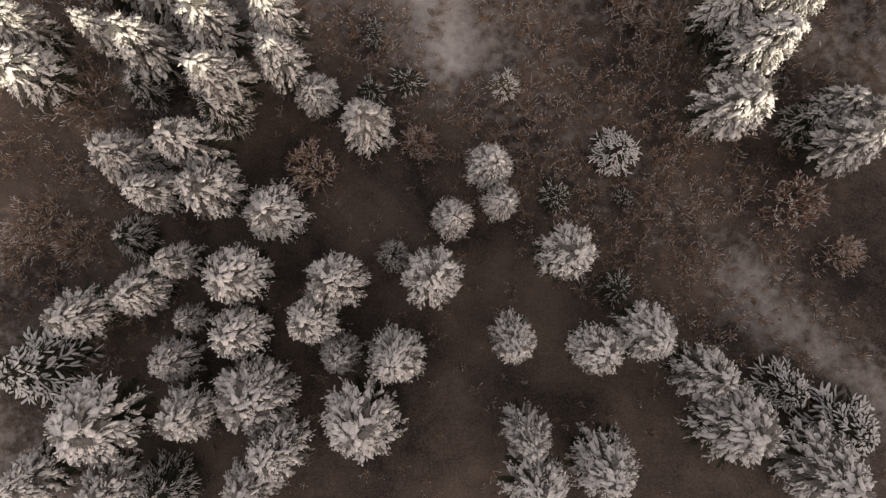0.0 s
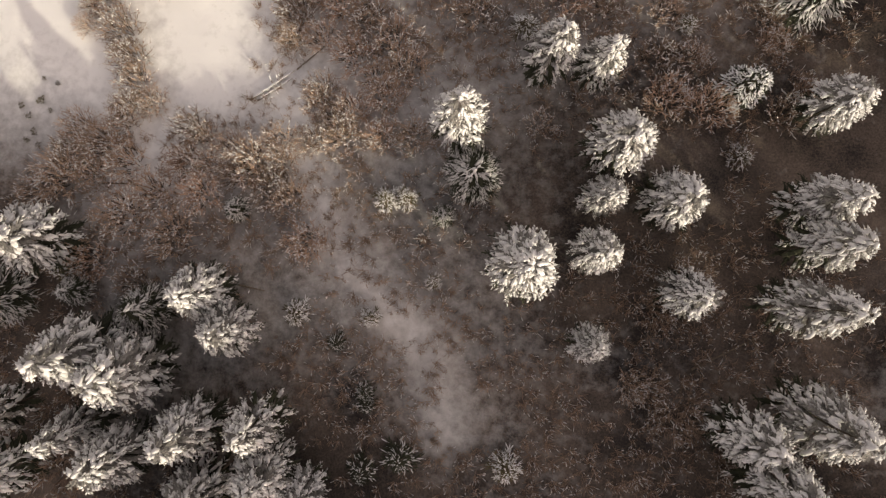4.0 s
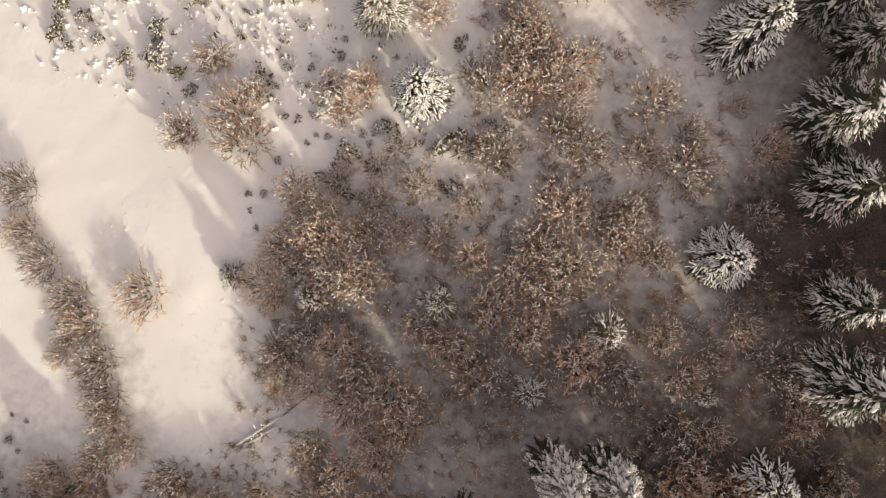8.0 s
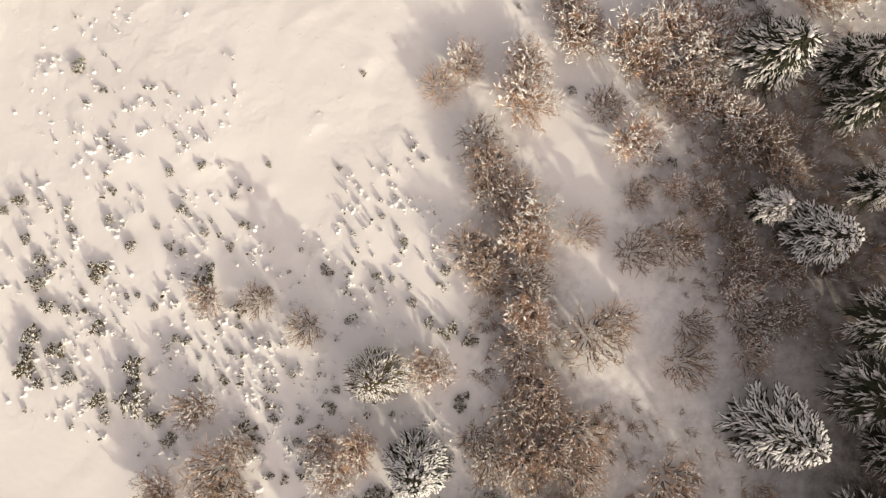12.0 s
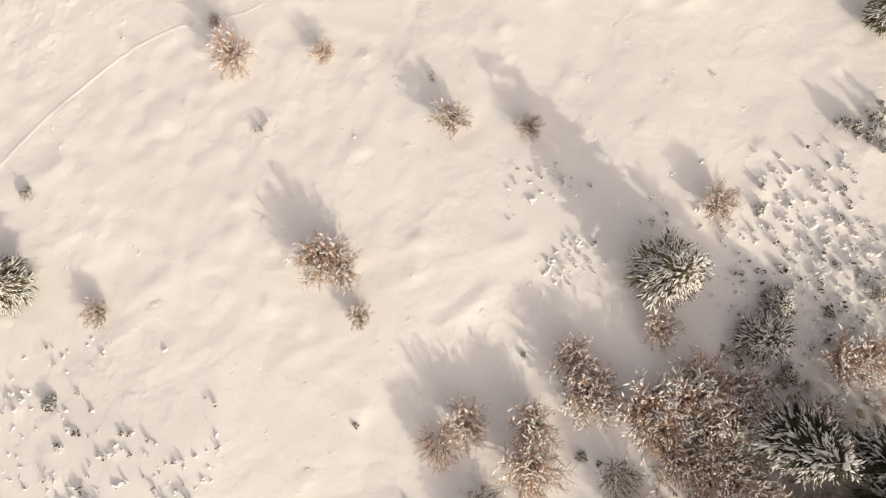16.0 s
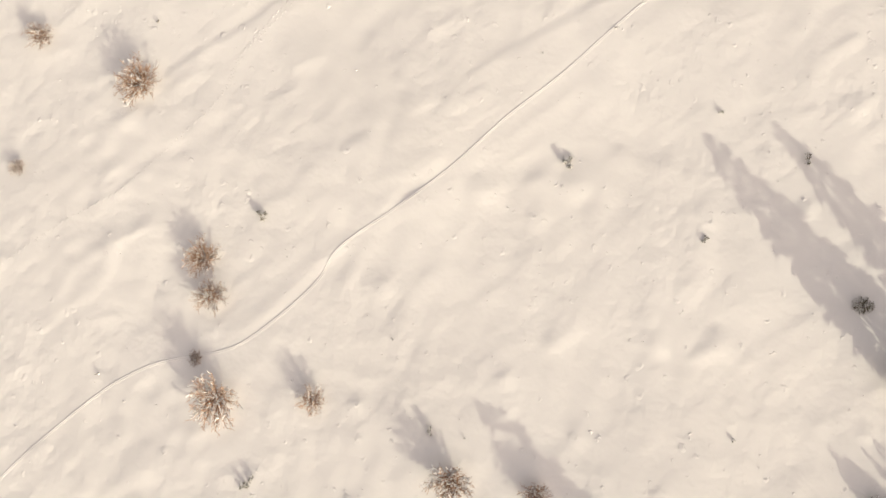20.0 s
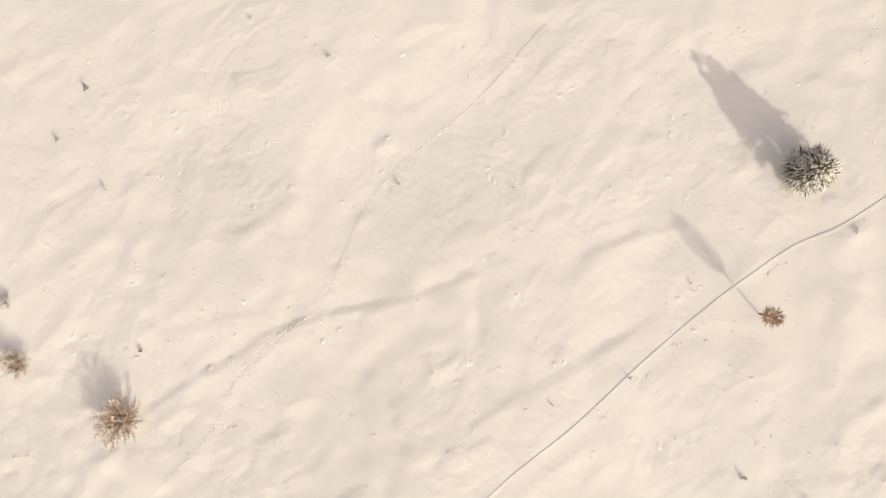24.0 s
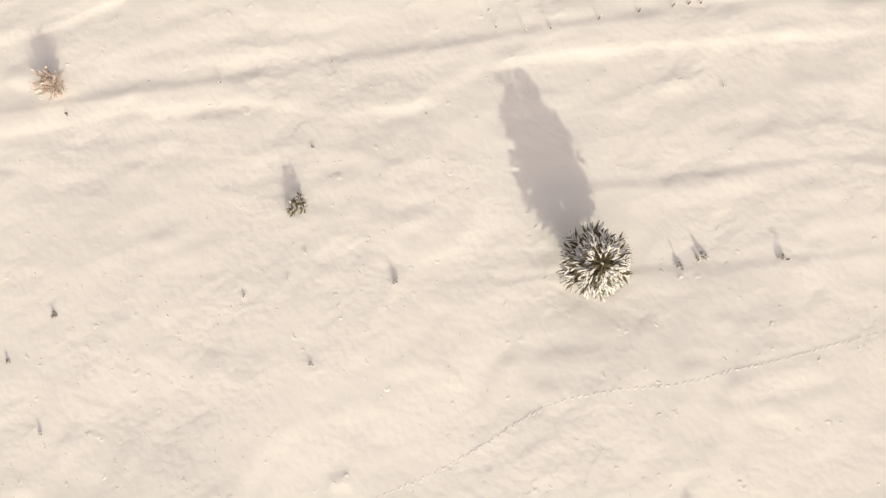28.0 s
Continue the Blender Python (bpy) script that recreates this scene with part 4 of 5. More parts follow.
plant("bush", -13.2, 65.8, 2.35, 3.26)
plant("red", -10.2, 64.0, 2.59, 3.6)
plant("bush", -7.3, 62.2, 2.83, 3.93)
plant("bush", -12.5, 60.5, 2.32, 3.23)
plant("red", -8.9, 58.2, 2.56, 3.56)
plant("bush", -4.4, 59.4, 2.81, 3.90)
plant("bush", -3.2, 56.5, 2.53, 3.52)
plant("red", -5.4, 53.7, 2.27, 3.16)
plant("bush", -9.9, 49.2, 2.27, 3.15)
plant("bush", -2.6, 49.3, 2.00, 2.77)
plant("red", -5.9, 49.3, 2.0, 2.78)
plant("bush", -13.3, 49.2, 1.77, 2.46)
plant("bush", -6.9, 75.3, 2.37, 3.30)
plant("red", 5.3, 68.5, 2.31, 3.2)
plant("bush", 1.3, 64.5, 2.56, 3.55)
plant("bush", 4.1, 62.2, 2.54, 3.52)
plant("red", -2.1, 66.3, 1.8, 2.51)
plant("bush", 7.6, 71.4, 2.31, 3.21)
plant("bush", 10.4, 69.6, 2.55, 3.54)
plant("red", 8.6, 66.1, 2.54, 3.53)
plant("bush", 12.6, 72.5, 2.56, 3.55)
plant("bush", 17.1, 74.2, 2.55, 3.55)
plant("red", 13.6, 63.8, 2.51, 3.49)
plant("bush", 16.8, 62.1, 2.24, 3.12)
plant("bush", 9.9, 75.5, 2.58, 3.59)
plant("red", 12.8, 77.8, 2.58, 3.59)
plant("bush", 18.4, 77.7, 2.31, 3.21)
plant("bush", 21.0, 73.5, 2.03, 2.82)
plant("red", 21.3, 66.0, 2.25, 3.12)
plant("bush", 23.2, 62.1, 2.23, 3.09)
plant("bush", 22.0, 57.1, 2.21, 3.07)
plant("red", 25.7, 57.1, 1.71, 2.37)
plant("bush", 28.8, 66.5, 1.98, 2.75)
plant("bush", 33.2, 60.9, 1.95, 2.70)
plant("red", 22.9, 52.8, 2.43, 3.37)
plant("bush", 34.1, 50.8, 2.14, 2.98)
plant("bush", 29.3, 47.0, 1.67, 2.31)
plant("red", 33.5, 58.2, 1.94, 2.69)
plant("bush", 28.7, 100.8, 1.96, 2.72)
plant("bush", 29.3, 88.4, 1.43, 1.99)
plant("plumed", 27.9, 106.4, 1.98, 2.75)
plant("bush", 28.1, 111.5, 2.00, 2.78)
plant("bush", 32.2, 108.6, 1.73, 2.40)
plant("plumed", 8.3, 110.6, 2.56, 3.56)
plant("bush", 3.4, 92.3, 1.99, 2.76)
plant("bush", 13.2, 93.0, 2.70, 3.76)
plant("plumed", -19.8, 90.5, 1.79, 2.48)
plant("bush", -0.2, 75.0, 2.17, 3.02)
plant("bush", 18.1, 75.7, 2.36, 3.27)
plant("red", 9.8, 73.4, 2.37, 3.3)
plant("bush", -9.5, 75.2, 1.96, 2.72)
plant("bush", -13.4, 76.7, 2.47, 3.42)
plant("red", -16.1, 73.9, 2.46, 3.42)
plant("bush", -18.1, 70.2, 2.45, 3.40)
plant("bush", -10.4, 71.0, 2.91, 4.05)
plant("plumed", 25.9, 124.9, 2.22, 3.09)
plant("bush", 27.9, 120.4, 2.20, 3.05)
plant("bush", 33.0, 118.2, 1.93, 2.68)
plant("plumed", 22.5, 116.5, 1.46, 2.03)
plant("plumed", 26.3, 132.8, 2.36, 3.28)
plant("plumed", 19.6, 129.0, 2.60, 3.61)
plant("plumed", 24.1, 129.1, 2.35, 3.26)
plant("bush", 21.5, 126.0, 2.11, 2.93)
plant("bush", 25.6, 126.6, 2.10, 2.91)
plant("plumed", 28.4, 123.7, 2.08, 2.88)
plant("bush", 32.2, 121.9, 2.06, 2.86)
# young conifers standing out of the snow
plant("tuft", -43.4, 110.4, 0.75, 0.71)
plant("tuft", -41.6, 108.3, 1.11, 1.06)
plant("tuft", -41.7, 105.9, 1.11, 1.06)
plant("tuft", -35.4, 107.8, 1.23, 1.17)
plant("tuft", -35.6, 106.6, 0.92, 0.88)
plant("tuft", -34.8, 112.6, 0.75, 0.71)
plant("tuft", -32.2, 109.9, 0.92, 0.88)
plant("tuft", -24.1, 106.8, 1.33, 1.27)
plant("tuft", -23.6, 107.7, 0.72, 0.69)
plant("tuft", -27.0, 113.8, 0.92, 0.88)
plant("tuft", -38.8, 111.6, 0.62, 0.59)
plant("tuft", -20.3, 112.1, 0.74, 0.7)
plant("tuft", -21.6, 109.9, 0.61, 0.58)
plant("tuft", -40.5, 103.6, 1.23, 1.17)
plant("tuft", -41.8, 100.7, 1.34, 1.28)
plant("tuft", -39.2, 99.0, 1.33, 1.27)
plant("tuft", -42.1, 97.5, 1.52, 1.45)
plant("tuft", -40.7, 95.8, 0.91, 0.87)
plant("tuft", -37.4, 96.5, 1.09, 1.04)
plant("tuft", -35.1, 101.7, 1.09, 1.04)
plant("tuft", -34.2, 94.6, 1.2, 1.14)
plant("tuft", -30.9, 97.8, 1.56, 1.49)
plant("tuft", -30.7, 94.4, 1.91, 1.82)
plant("tuft", -30.8, 96.1, 0.9, 0.86)
plant("tuft", -28.2, 92.8, 1.19, 1.13)
plant("tuft", -26.9, 90.7, 1.06, 1.01)
plant("tuft", -33.5, 92.7, 0.89, 0.85)
plant("tuft", -11.9, 108.1, 0.48, 0.46)
plant("tuft", -3.9, 110.8, 0.6, 0.57)
plant("tuft", 0.4, 108.0, 0.88, 0.84)
plant("tuft", -1.2, 102.9, 0.82, 0.78)
plant("tuft", 0.7, 102.4, 1.28, 1.22)
plant("tuft", 2.7, 101.3, 1.04, 0.99)
plant("tuft", 4.3, 102.5, 0.69, 0.66)
plant("tuft", -2.9, 104.8, 0.7, 0.67)
plant("tuft", -10.5, 94.5, 0.58, 0.55)
plant("tuft", 1.9, 95.7, 0.51, 0.49)
plant("tuft", 4.6, 98.4, 0.4, 0.38)
plant("tuft", -9.5, 83.9, 1.71, 1.63)
plant("tuft", -6.8, 82.5, 1.13, 1.08)
plant("tuft", 1.3, 84.9, 2.02, 1.92)
plant("tuft", 2.9, 84.4, 1.4, 1.33)
plant("tuft", -5.8, 86.7, 1.13, 1.08)
plant("tuft", -18.9, 92.0, 1.29, 1.23)
plant("tuft", -16.4, 87.8, 0.58, 0.55)
plant("tuft", -13.0, 88.0, 0.86, 0.82)
plant("tuft", -14.6, 97.6, 0.7, 0.67)
plant("tuft", -16.7, 94.3, 0.7, 0.67)
plant("tuft", -20.3, 102.0, 0.48, 0.46)
plant("tuft", -26.7, 100.7, 0.72, 0.69)
plant("tuft", -25.5, 100.5, 0.6, 0.57)
plant("tuft", -29.1, 97.3, 0.48, 0.46)
plant("tuft", -28.2, 109.9, 0.56, 0.53)
plant("tuft", -26.7, 109.4, 0.61, 0.58)
plant("tuft", -24.4, 111.4, 0.61, 0.58)
plant("tuft", -34.8, 115.6, 0.62, 0.59)
plant("tuft", -25.1, 118.3, 0.62, 0.59)
plant("tuft", -28.5, 117.7, 0.75, 0.71)
plant("tuft", -39.7, 129.0, 0.9, 0.86)
plant("tuft", -36.6, 126.4, 0.58, 0.55)
plant("tuft", -44.7, 114.6, 0.88, 0.84)
plant("tuft", -46.2, 113.4, 0.76, 0.72)
plant("tuft", 20.9, 120.6, 0.59, 0.56)
plant("tuft", 22.2, 118.9, 0.76, 0.72)
plant("tuft", 22.7, 117.2, 0.58, 0.55)
plant("tuft", 19.7, 117.2, 0.52, 0.5)
plant("tuft", 12.7, 126.2, 0.72, 0.69)
plant("tuft", 14.3, 125.6, 0.42, 0.4)
plant("tuft", -43.8, 54.1, 0.63, 0.6)
plant("tuft", -45.2, 52.3, 0.57, 0.54)
plant("tuft", -42.8, 52.9, 0.38, 0.36)
plant("tuft", -44.4, 50.5, 0.56, 0.53)
plant("tuft", -45.2, 49.6, 0.44, 0.42)
plant("tuft", -43.9, 49.0, 0.56, 0.53)
plant("tuft", -42.1, 55.9, 0.38, 0.36)
plant("tuft", -46.2, 53.5, 0.5, 0.48)
plant("tuft", -43.7, 56.5, 0.32, 0.3)
plant("tuft", -42.5, 49.6, 0.32, 0.3)
plant("tuft", -24.0, 105.7, 0.89, 0.85)
plant("tuft", -20.5, 103.6, 1.01, 0.96)
plant("tuft", -11.5, 107.6, 0.69, 0.66)
plant("tuft", -9.3, 102.8, 0.56, 0.53)
plant("tuft", -13.9, 91.1, 0.61, 0.58)
plant("tuft", -15.0, 87.6, 0.67, 0.64)
plant("tuft", -12.7, 89.4, 0.55, 0.52)
plant("tuft", -17.5, 91.1, 0.67, 0.64)
plant("tuft", -16.4, 93.2, 0.67, 0.64)
plant("tuft", -21.4, 96.8, 0.75, 0.71)
plant("tuft", -26.5, 91.1, 0.75, 0.71)
plant("tuft", -25.4, 92.9, 0.62, 0.59)
plant("tuft", -29.2, 103.7, 0.58, 0.55)
plant("tuft", -18.3, 89.9, 0.74, 0.7)
plant("tuft", -13.7, 93.2, 0.56, 0.53)
plant("tuft", -4.6, 94.1, 0.48, 0.46)
plant("tuft", -7.4, 88.8, 0.6, 0.57)
plant("tuft", -10.7, 82.7, 0.84, 0.8)
plant("tuft", -9.7, 79.6, 1.07, 1.02)
plant("tuft", -7.9, 85.9, 0.72, 0.69)
plant("tuft", -6.7, 86.2, 0.78, 0.74)
plant("tuft", -5.0, 86.2, 1.08, 1.03)
plant("tuft", -4.4, 85.4, 0.66, 0.63)
plant("tuft", -0.4, 84.3, 1.19, 1.13)
plant("tuft", 1.3, 85.4, 0.94, 0.9)
plant("tuft", 1.3, 80.1, 1.29, 1.23)
plant("tuft", 5.2, 86.9, 0.83, 0.79)
plant("tuft", 6.3, 86.3, 0.83, 0.79)
plant("tuft", 6.0, 82.1, 0.93, 0.89)
plant("tuft", 7.7, 79.1, 0.64, 0.61)
plant("tuft", 3.6, 78.5, 0.93, 0.89)
plant("tuft", 14.2, 79.8, 1.27, 1.21)
plant("tuft", -12.4, 81.3, 1.08, 1.03)
plant("tuft", 2.3, 96.1, 0.72, 0.69)
plant("tuft", 2.0, 95.0, 0.72, 0.69)
plant("tuft", -10.5, 94.1, 0.61, 0.58)
plant("tuft", -10.2, 96.2, 0.56, 0.53)
plant("tuft", -2.1, 85.1, 0.83, 0.79)
plant("tuft", -7.3, 84.8, 0.54, 0.51)
plant("frosted", -9.2, 83.3, 1.7, 1.9)
plant("frosted", 13.0, 83.9, 1.75, 1.96)
plant("frosted", -1.0, 83.1, 1.34, 1.51)
plant("bush", -4.3, 84.2, 1.79, 2.46)
plant("bush", -6.5, 79.7, 1.45, 1.99)
plant("bush", -10.5, 80.8, 1.68, 2.31)
plant("sprout", -44.0, 150.7, 0.88, 0.84)
plant("sprout", -19.4, 157.3, 0.62, 0.59)
plant("sprout", 29.8, 149.6, 0.8, 0.76)
plant("tuft", 7.4, 135.3, 0.46, 0.44)
plant("tuft", -39.5, 129.7, 0.72, 0.69)
plant("tuft", -8.6, 128.2, 0.46, 0.44)
plant("tuft", 35.5, 139.8, 0.78, 0.74)
plant("sprout", 38.3, 143.6, 0.67, 0.64)
plant("sprout", 37.2, 151.3, 0.68, 0.65)
plant("tuft", 28.6, 132.8, 0.56, 0.53)
plant("tuft", 27.2, 134.9, 0.67, 0.64)
plant("tuft", 25.7, 136.5, 0.45, 0.43)
plant("sprout", -18.8, 158.0, 0.64, 0.56)
plant("sprout", -43.8, 150.3, 1.05, 0.91)
plant("sprout", -18.8, 183.3, 0.87, 0.76)
plant("sprout", -1.8, 162.9, 0.83, 0.72)
plant("sprout", 29.5, 149.4, 0.83, 0.72)
plant("sprout", 24.2, 180.9, 0.38, 0.33)
plant("sprout", 34.1, 188.8, 0.91, 0.79)
plant("sprout", 11.7, 188.5, 0.87, 0.76)
plant("sprout", 24.4, 181.2, 0.43, 0.37)
plant("sprout", 26.5, 193.5, 0.43, 0.37)
plant("sprout", -45.6, 208.9, 0.98, 0.85)
plant("tuft", -18.9, 248.6, 1.4, 1.3)
plant("sprout", 20.3, 254.8, 0.86, 0.75)
plant("sprout", -7.3, 244.2, 0.56, 0.49)
plant("sprout", 18.5, 253.4, 0.49, 0.43)
plant("sprout", 27.4, 256.9, 0.55, 0.48)
plant("sprout", -38.6, 231.2, 0.38, 0.33)
plant("sprout", -41.5, 225.7, 0.38, 0.33)
plant("sprout", -45.5, 208.5, 0.62, 0.69)
plant("sprout", 37.7, 215.9, 0.33, 0.37)
plant("sprout", -12.7, 234.2, 0.26, 0.29)
plant("sprout", -38.7, 231.2, 0.43, 0.48)
plant("tuft", 2.8, 76.1, 0.56, 0.47)
plant("tuft", -1.1, 76.5, 0.85, 0.71)
plant("tuft", 4.5, 76.5, 0.66, 0.55)
plant("tuft", -0.0, 80.4, 0.76, 0.63)
plant("tuft", -10.9, 80.8, 1.35, 1.13)
plant("tuft", -16.9, 83.1, 0.68, 0.57)
plant("tuft", -19.6, 77.8, 0.49, 0.40)
plant("tuft", -18.9, 76.0, 0.48, 0.40)
plant("tuft", -19.9, 79.6, 0.68, 0.57)
plant("tuft", -18.3, 79.6, 0.68, 0.57)
plant("tuft", 10.3, 69.1, 1.01, 0.84)
plant("tuft", 6.9, 73.6, 0.84, 0.70)
plant("tuft", -12.9, 85.8, 0.49, 0.41)
plant("tuft", -11.7, 85.6, 0.58, 0.49)
plant("tuft", -13.8, 85.0, 0.49, 0.41)
plant("tuft", -40.6, 106.9, 0.79, 0.65)
plant("tuft", -38.4, 103.2, 0.97, 0.81)
plant("tuft", -42.2, 98.9, 1.16, 0.97)
plant("tuft", -36.8, 105.1, 0.58, 0.49)
plant("tuft", -36.6, 103.2, 0.48, 0.40)
plant("tuft", -29.5, 111.9, 0.59, 0.49)
plant("tuft", -21.5, 115.2, 0.58, 0.49)
plant("tuft", -17.7, 105.4, 0.95, 0.79)
plant("tuft", -18.0, 118.5, 0.49, 0.41)
plant("tuft", -6.9, 105.9, 0.56, 0.47)
plant("tuft", -5.0, 107.1, 0.56, 0.47)
plant("tuft", -3.3, 106.4, 0.48, 0.40)
plant("tuft", -6.5, 107.4, 0.66, 0.55)
plant("tuft", -10.7, 118.2, 0.48, 0.40)
plant("tuft", -31.1, 104.9, 0.48, 0.40)
plant("tuft", -32.3, 104.8, 0.48, 0.40)
plant("tuft", -21.2, 99.6, 0.48, 0.40)
plant("tuft", -24.2, 98.8, 0.48, 0.40)
plant("tuft", -6.1, 113.3, 0.48, 0.40)
plant("tuft", -39.3, 107.9, 0.49, 0.41)
plant("sprout", 37.4, 158.1, 1.34, 0.95)
plant("sprout", 38.3, 157.3, 1.55, 1.09)
plant("sprout", 39.4, 156.6, 1.54, 1.09)
plant("sprout", 40.4, 155.9, 1.44, 1.01)
plant("sprout", 41.2, 155.4, 1.43, 1.01)
plant("sprout", 40.1, 158.5, 1.24, 0.87)
plant("sprout", 41.3, 159.2, 1.44, 1.02)
plant("sprout", 40.8, 157.7, 1.23, 0.87)
# unseen spruces added beyond the sides, where they shade the wood
plant("beyond", 51.6, 13.0, 11.5, 3.33)
plant("beyond", 47.0, 41.6, 8.6, 2.49)
plant("beyond", 50.5, 65.1, 11.0, 3.19)
plant("beyond", 47.9, -8.4, 10.3, 2.99)
plant("beyond", 57.1, 47.3, 9.8, 2.84)
plant("beyond", 55.0, -29.9, 10.9, 3.16)
plant("beyond", 54.7, 20.6, 9.4, 2.73)
plant("beyond", 48.5, -1.6, 9.2, 2.67)
plant("beyond", 56.6, 92.9, 9.8, 2.84)
plant("beyond", 51.9, -42.3, 11.7, 3.39)
plant("beyond", 47.3, 48.3, 10.5, 3.04)
plant("beyond", 56.7, -13.9, 8.8, 2.55)
plant("beyond", 52.0, 99.5, 9.9, 2.87)
plant("beyond", 57.4, -8.6, 8.7, 2.52)
plant("beyond", 50.8, 109.8, 8.6, 2.49)
plant("beyond", 55.6, 5.9, 9.2, 2.67)
plant("beyond", 48.1, 87.2, 8.7, 2.52)
plant("beyond", 46.8, 25.3, 11.2, 3.25)
plant("beyond", 50.6, 94.2, 11.0, 3.19)
plant("beyond", 47.2, -38.3, 9.1, 2.64)
plant("beyond", 48.1, 30.2, 10.4, 3.02)
plant("beyond", 57.3, -41.5, 11.6, 3.36)
plant("beyond", -2.3, -36.1, 10.1, 3.03)
plant("beyond", 36.4, -44.8, 10.6, 3.18)
plant("beyond", 16.8, -32.3, 8.4, 2.52)
plant("beyond", 14.1, -37.4, 10.0, 3.0)
plant("beyond", 7.5, -45.0, 10.4, 3.12)
plant("beyond", -20.4, -29.3, 8.9, 2.67)

# more unseen spruces, added to deepen the shade on the right
plant("beyond", 48.5, 59.2, 12.2, 2.91)
plant("beyond", 46.0, 80.1, 13.8, 3.36)
plant("beyond", 56.5, 67.5, 12.6, 2.99)
plant("beyond", 53.2, 73.0, 13.7, 3.20)
plant("beyond", 52.6, 81.0, 12.8, 3.10)
plant("beyond", 47.4, 73.4, 13.4, 2.83)
plant("beyond", 58.6, 59.1, 11.2, 2.96)
plant("beyond", 50.0, 52.7, 11.1, 2.92)
plant("beyond", 56.8, 77.4, 11.9, 2.87)
plant("beyond", 59.7, 81.7, 11.6, 2.84)
plant("beyond", 45.8, 63.8, 13.0, 2.90)
plant("beyond", 55.0, 55.1, 13.7, 2.89)
plant("beyond", 58.8, 52.9, 13.6, 2.88)


GROUPING = lattice(3.5)


def scatter(seed, count, spots, grouped=-2.0):
    """Places thrown at random where the spots are strong, in loose groups."""
    r = np.random.default_rng(seed)
    found = []
    while len(found) < count:
        x, y = r.uniform(-62, 62, 4000), r.uniform(-35, 275, 4000)
        share = patches(x, y, spots)
        keep = (r.random(4000) < share) & (share > 0.22) & (GROUPING(x, y) > grouped)
        found += list(zip(x[keep], y[keep]))
    return found[:count]


def undergrowth(name, label, seed, count, spots, mat, tall=1.0, frost=0.5):
    """Countless low clumps of fanning twigs with clots of snow along them."""
    pick = random.Random(seed)
    twigs, white = Soup(), Soup()
    for x, y in scatter(seed, count, spots, -0.5):
        foot = Vector((x, y, at(x, y) - 0.05))
        size = tall * pick.uniform(0.45, 1.25)
        snowy = frost * pick.choice((0.1, 0.3, 0.6, 1.2))
        for k in range(pick.randint(8, 15)):
            turn, lay = pick.uniform(0, 6.283), pick.uniform(0.1, 1.0)
            root = foot + Vector((pick.uniform(-0.2, 0.2), pick.uniform(-0.2, 0.2), 0))
            end = root + Vector((math.cos(turn) * lay, math.sin(turn) * lay, pick.uniform(0.6, 1.2) * (1.15 - 0.5 * lay))) * size
            twigs.spindle([root, end], [0.03, 0], 3)
            fork = root.lerp(end, pick.uniform(0.35, 0.65))
            side = fork + (end - fork) * 0.7 + Vector((pick.uniform(-0.35, 0.35), pick.uniform(-0.35, 0.35), pick.uniform(0, 0.2))) * size
            twigs.spindle([fork, side], [0.022, 0], 3)
            if pick.random() < snowy:
                tip = side if pick.random() < 0.5 else end
                white.spindle([root.lerp(tip, pick.uniform(0.25, 0.6)), root.lerp(tip, 0.85) + Vector((0, 0, 0.03)), tip], [0, pick.uniform(0.025, 0.055), 0], 3)
    thing = new(name)
    tagged(part("twig_mass", twigs, mat, thing, "thin bare brown twigs"), kind="stuff")
    tagged(part("frost", white, SNOW_ON_TREES, thing, "small clots of snow on the twigs", True), kind="stuff")
    return tagged(thing, label, "undergrowth", kind="stuff")


def smooth_line(points, step=0.5):
    """Points every step metres on a rounded curve through the given ones."""
    p = [Vector((x, y, 0)) for x, y in points]
    p = [p[0] * 2 - p[1]] + p + [p[-1] * 2 - p[-2]]
    out = []
    for a, b, c, d in zip(p, p[1:], p[2:], p[3:]):
        n = max(1, int((c - b).length / step))
        for k in range(n):
            t = k / n
            out.append(0.5 * (2 * b + (c - a) * t + (2 * a - 5 * b + 4 * c - d) * t * t + (3 * b - a - 3 * c + d) * t ** 3))
    return out + [p[-2]]


def ski_track(points):
    """A narrow groove pressed into the snow between two low berms."""
    line = smooth_line(points, 0.45)
    profile = [(-0.24, -0.1), (-0.12, 0.026), (-0.075, 0.03), (-0.03, 0.012), (0.035, 0.014), (0.08, 0.044), (0.13, 0.028), (0.25, -0.1)]
    verts, faces = [], []
    for k, p in enumerate(line):
        way = (line[min(k + 1, len(line) - 1)] - line[max(k - 1, 0)]).normalized()
        for off, high in profile:
            x, y = p.x - way.y * off, p.y + way.x * off
            verts.append((x, y, at(x, y) + high))
    n = len(profile)
    for k in range(len(line) - 1):
        for j in range(n - 1):
            faces.append((k * n + j, (k + 1) * n + j, (k + 1) * n + j + 1, k * n + j + 1))
    mesh = bpy.data.meshes.new("ski_track")
    mesh.from_pydata(verts, [], [f[::-1] for f in faces])
    mesh.polygons.foreach_set("use_smooth", np.ones(len(faces), bool))
    mesh.materials.append(SNOW)
    return tagged(new("ski_track", mesh), "narrow ski track pressed into the white snow", "track", kind="structure")


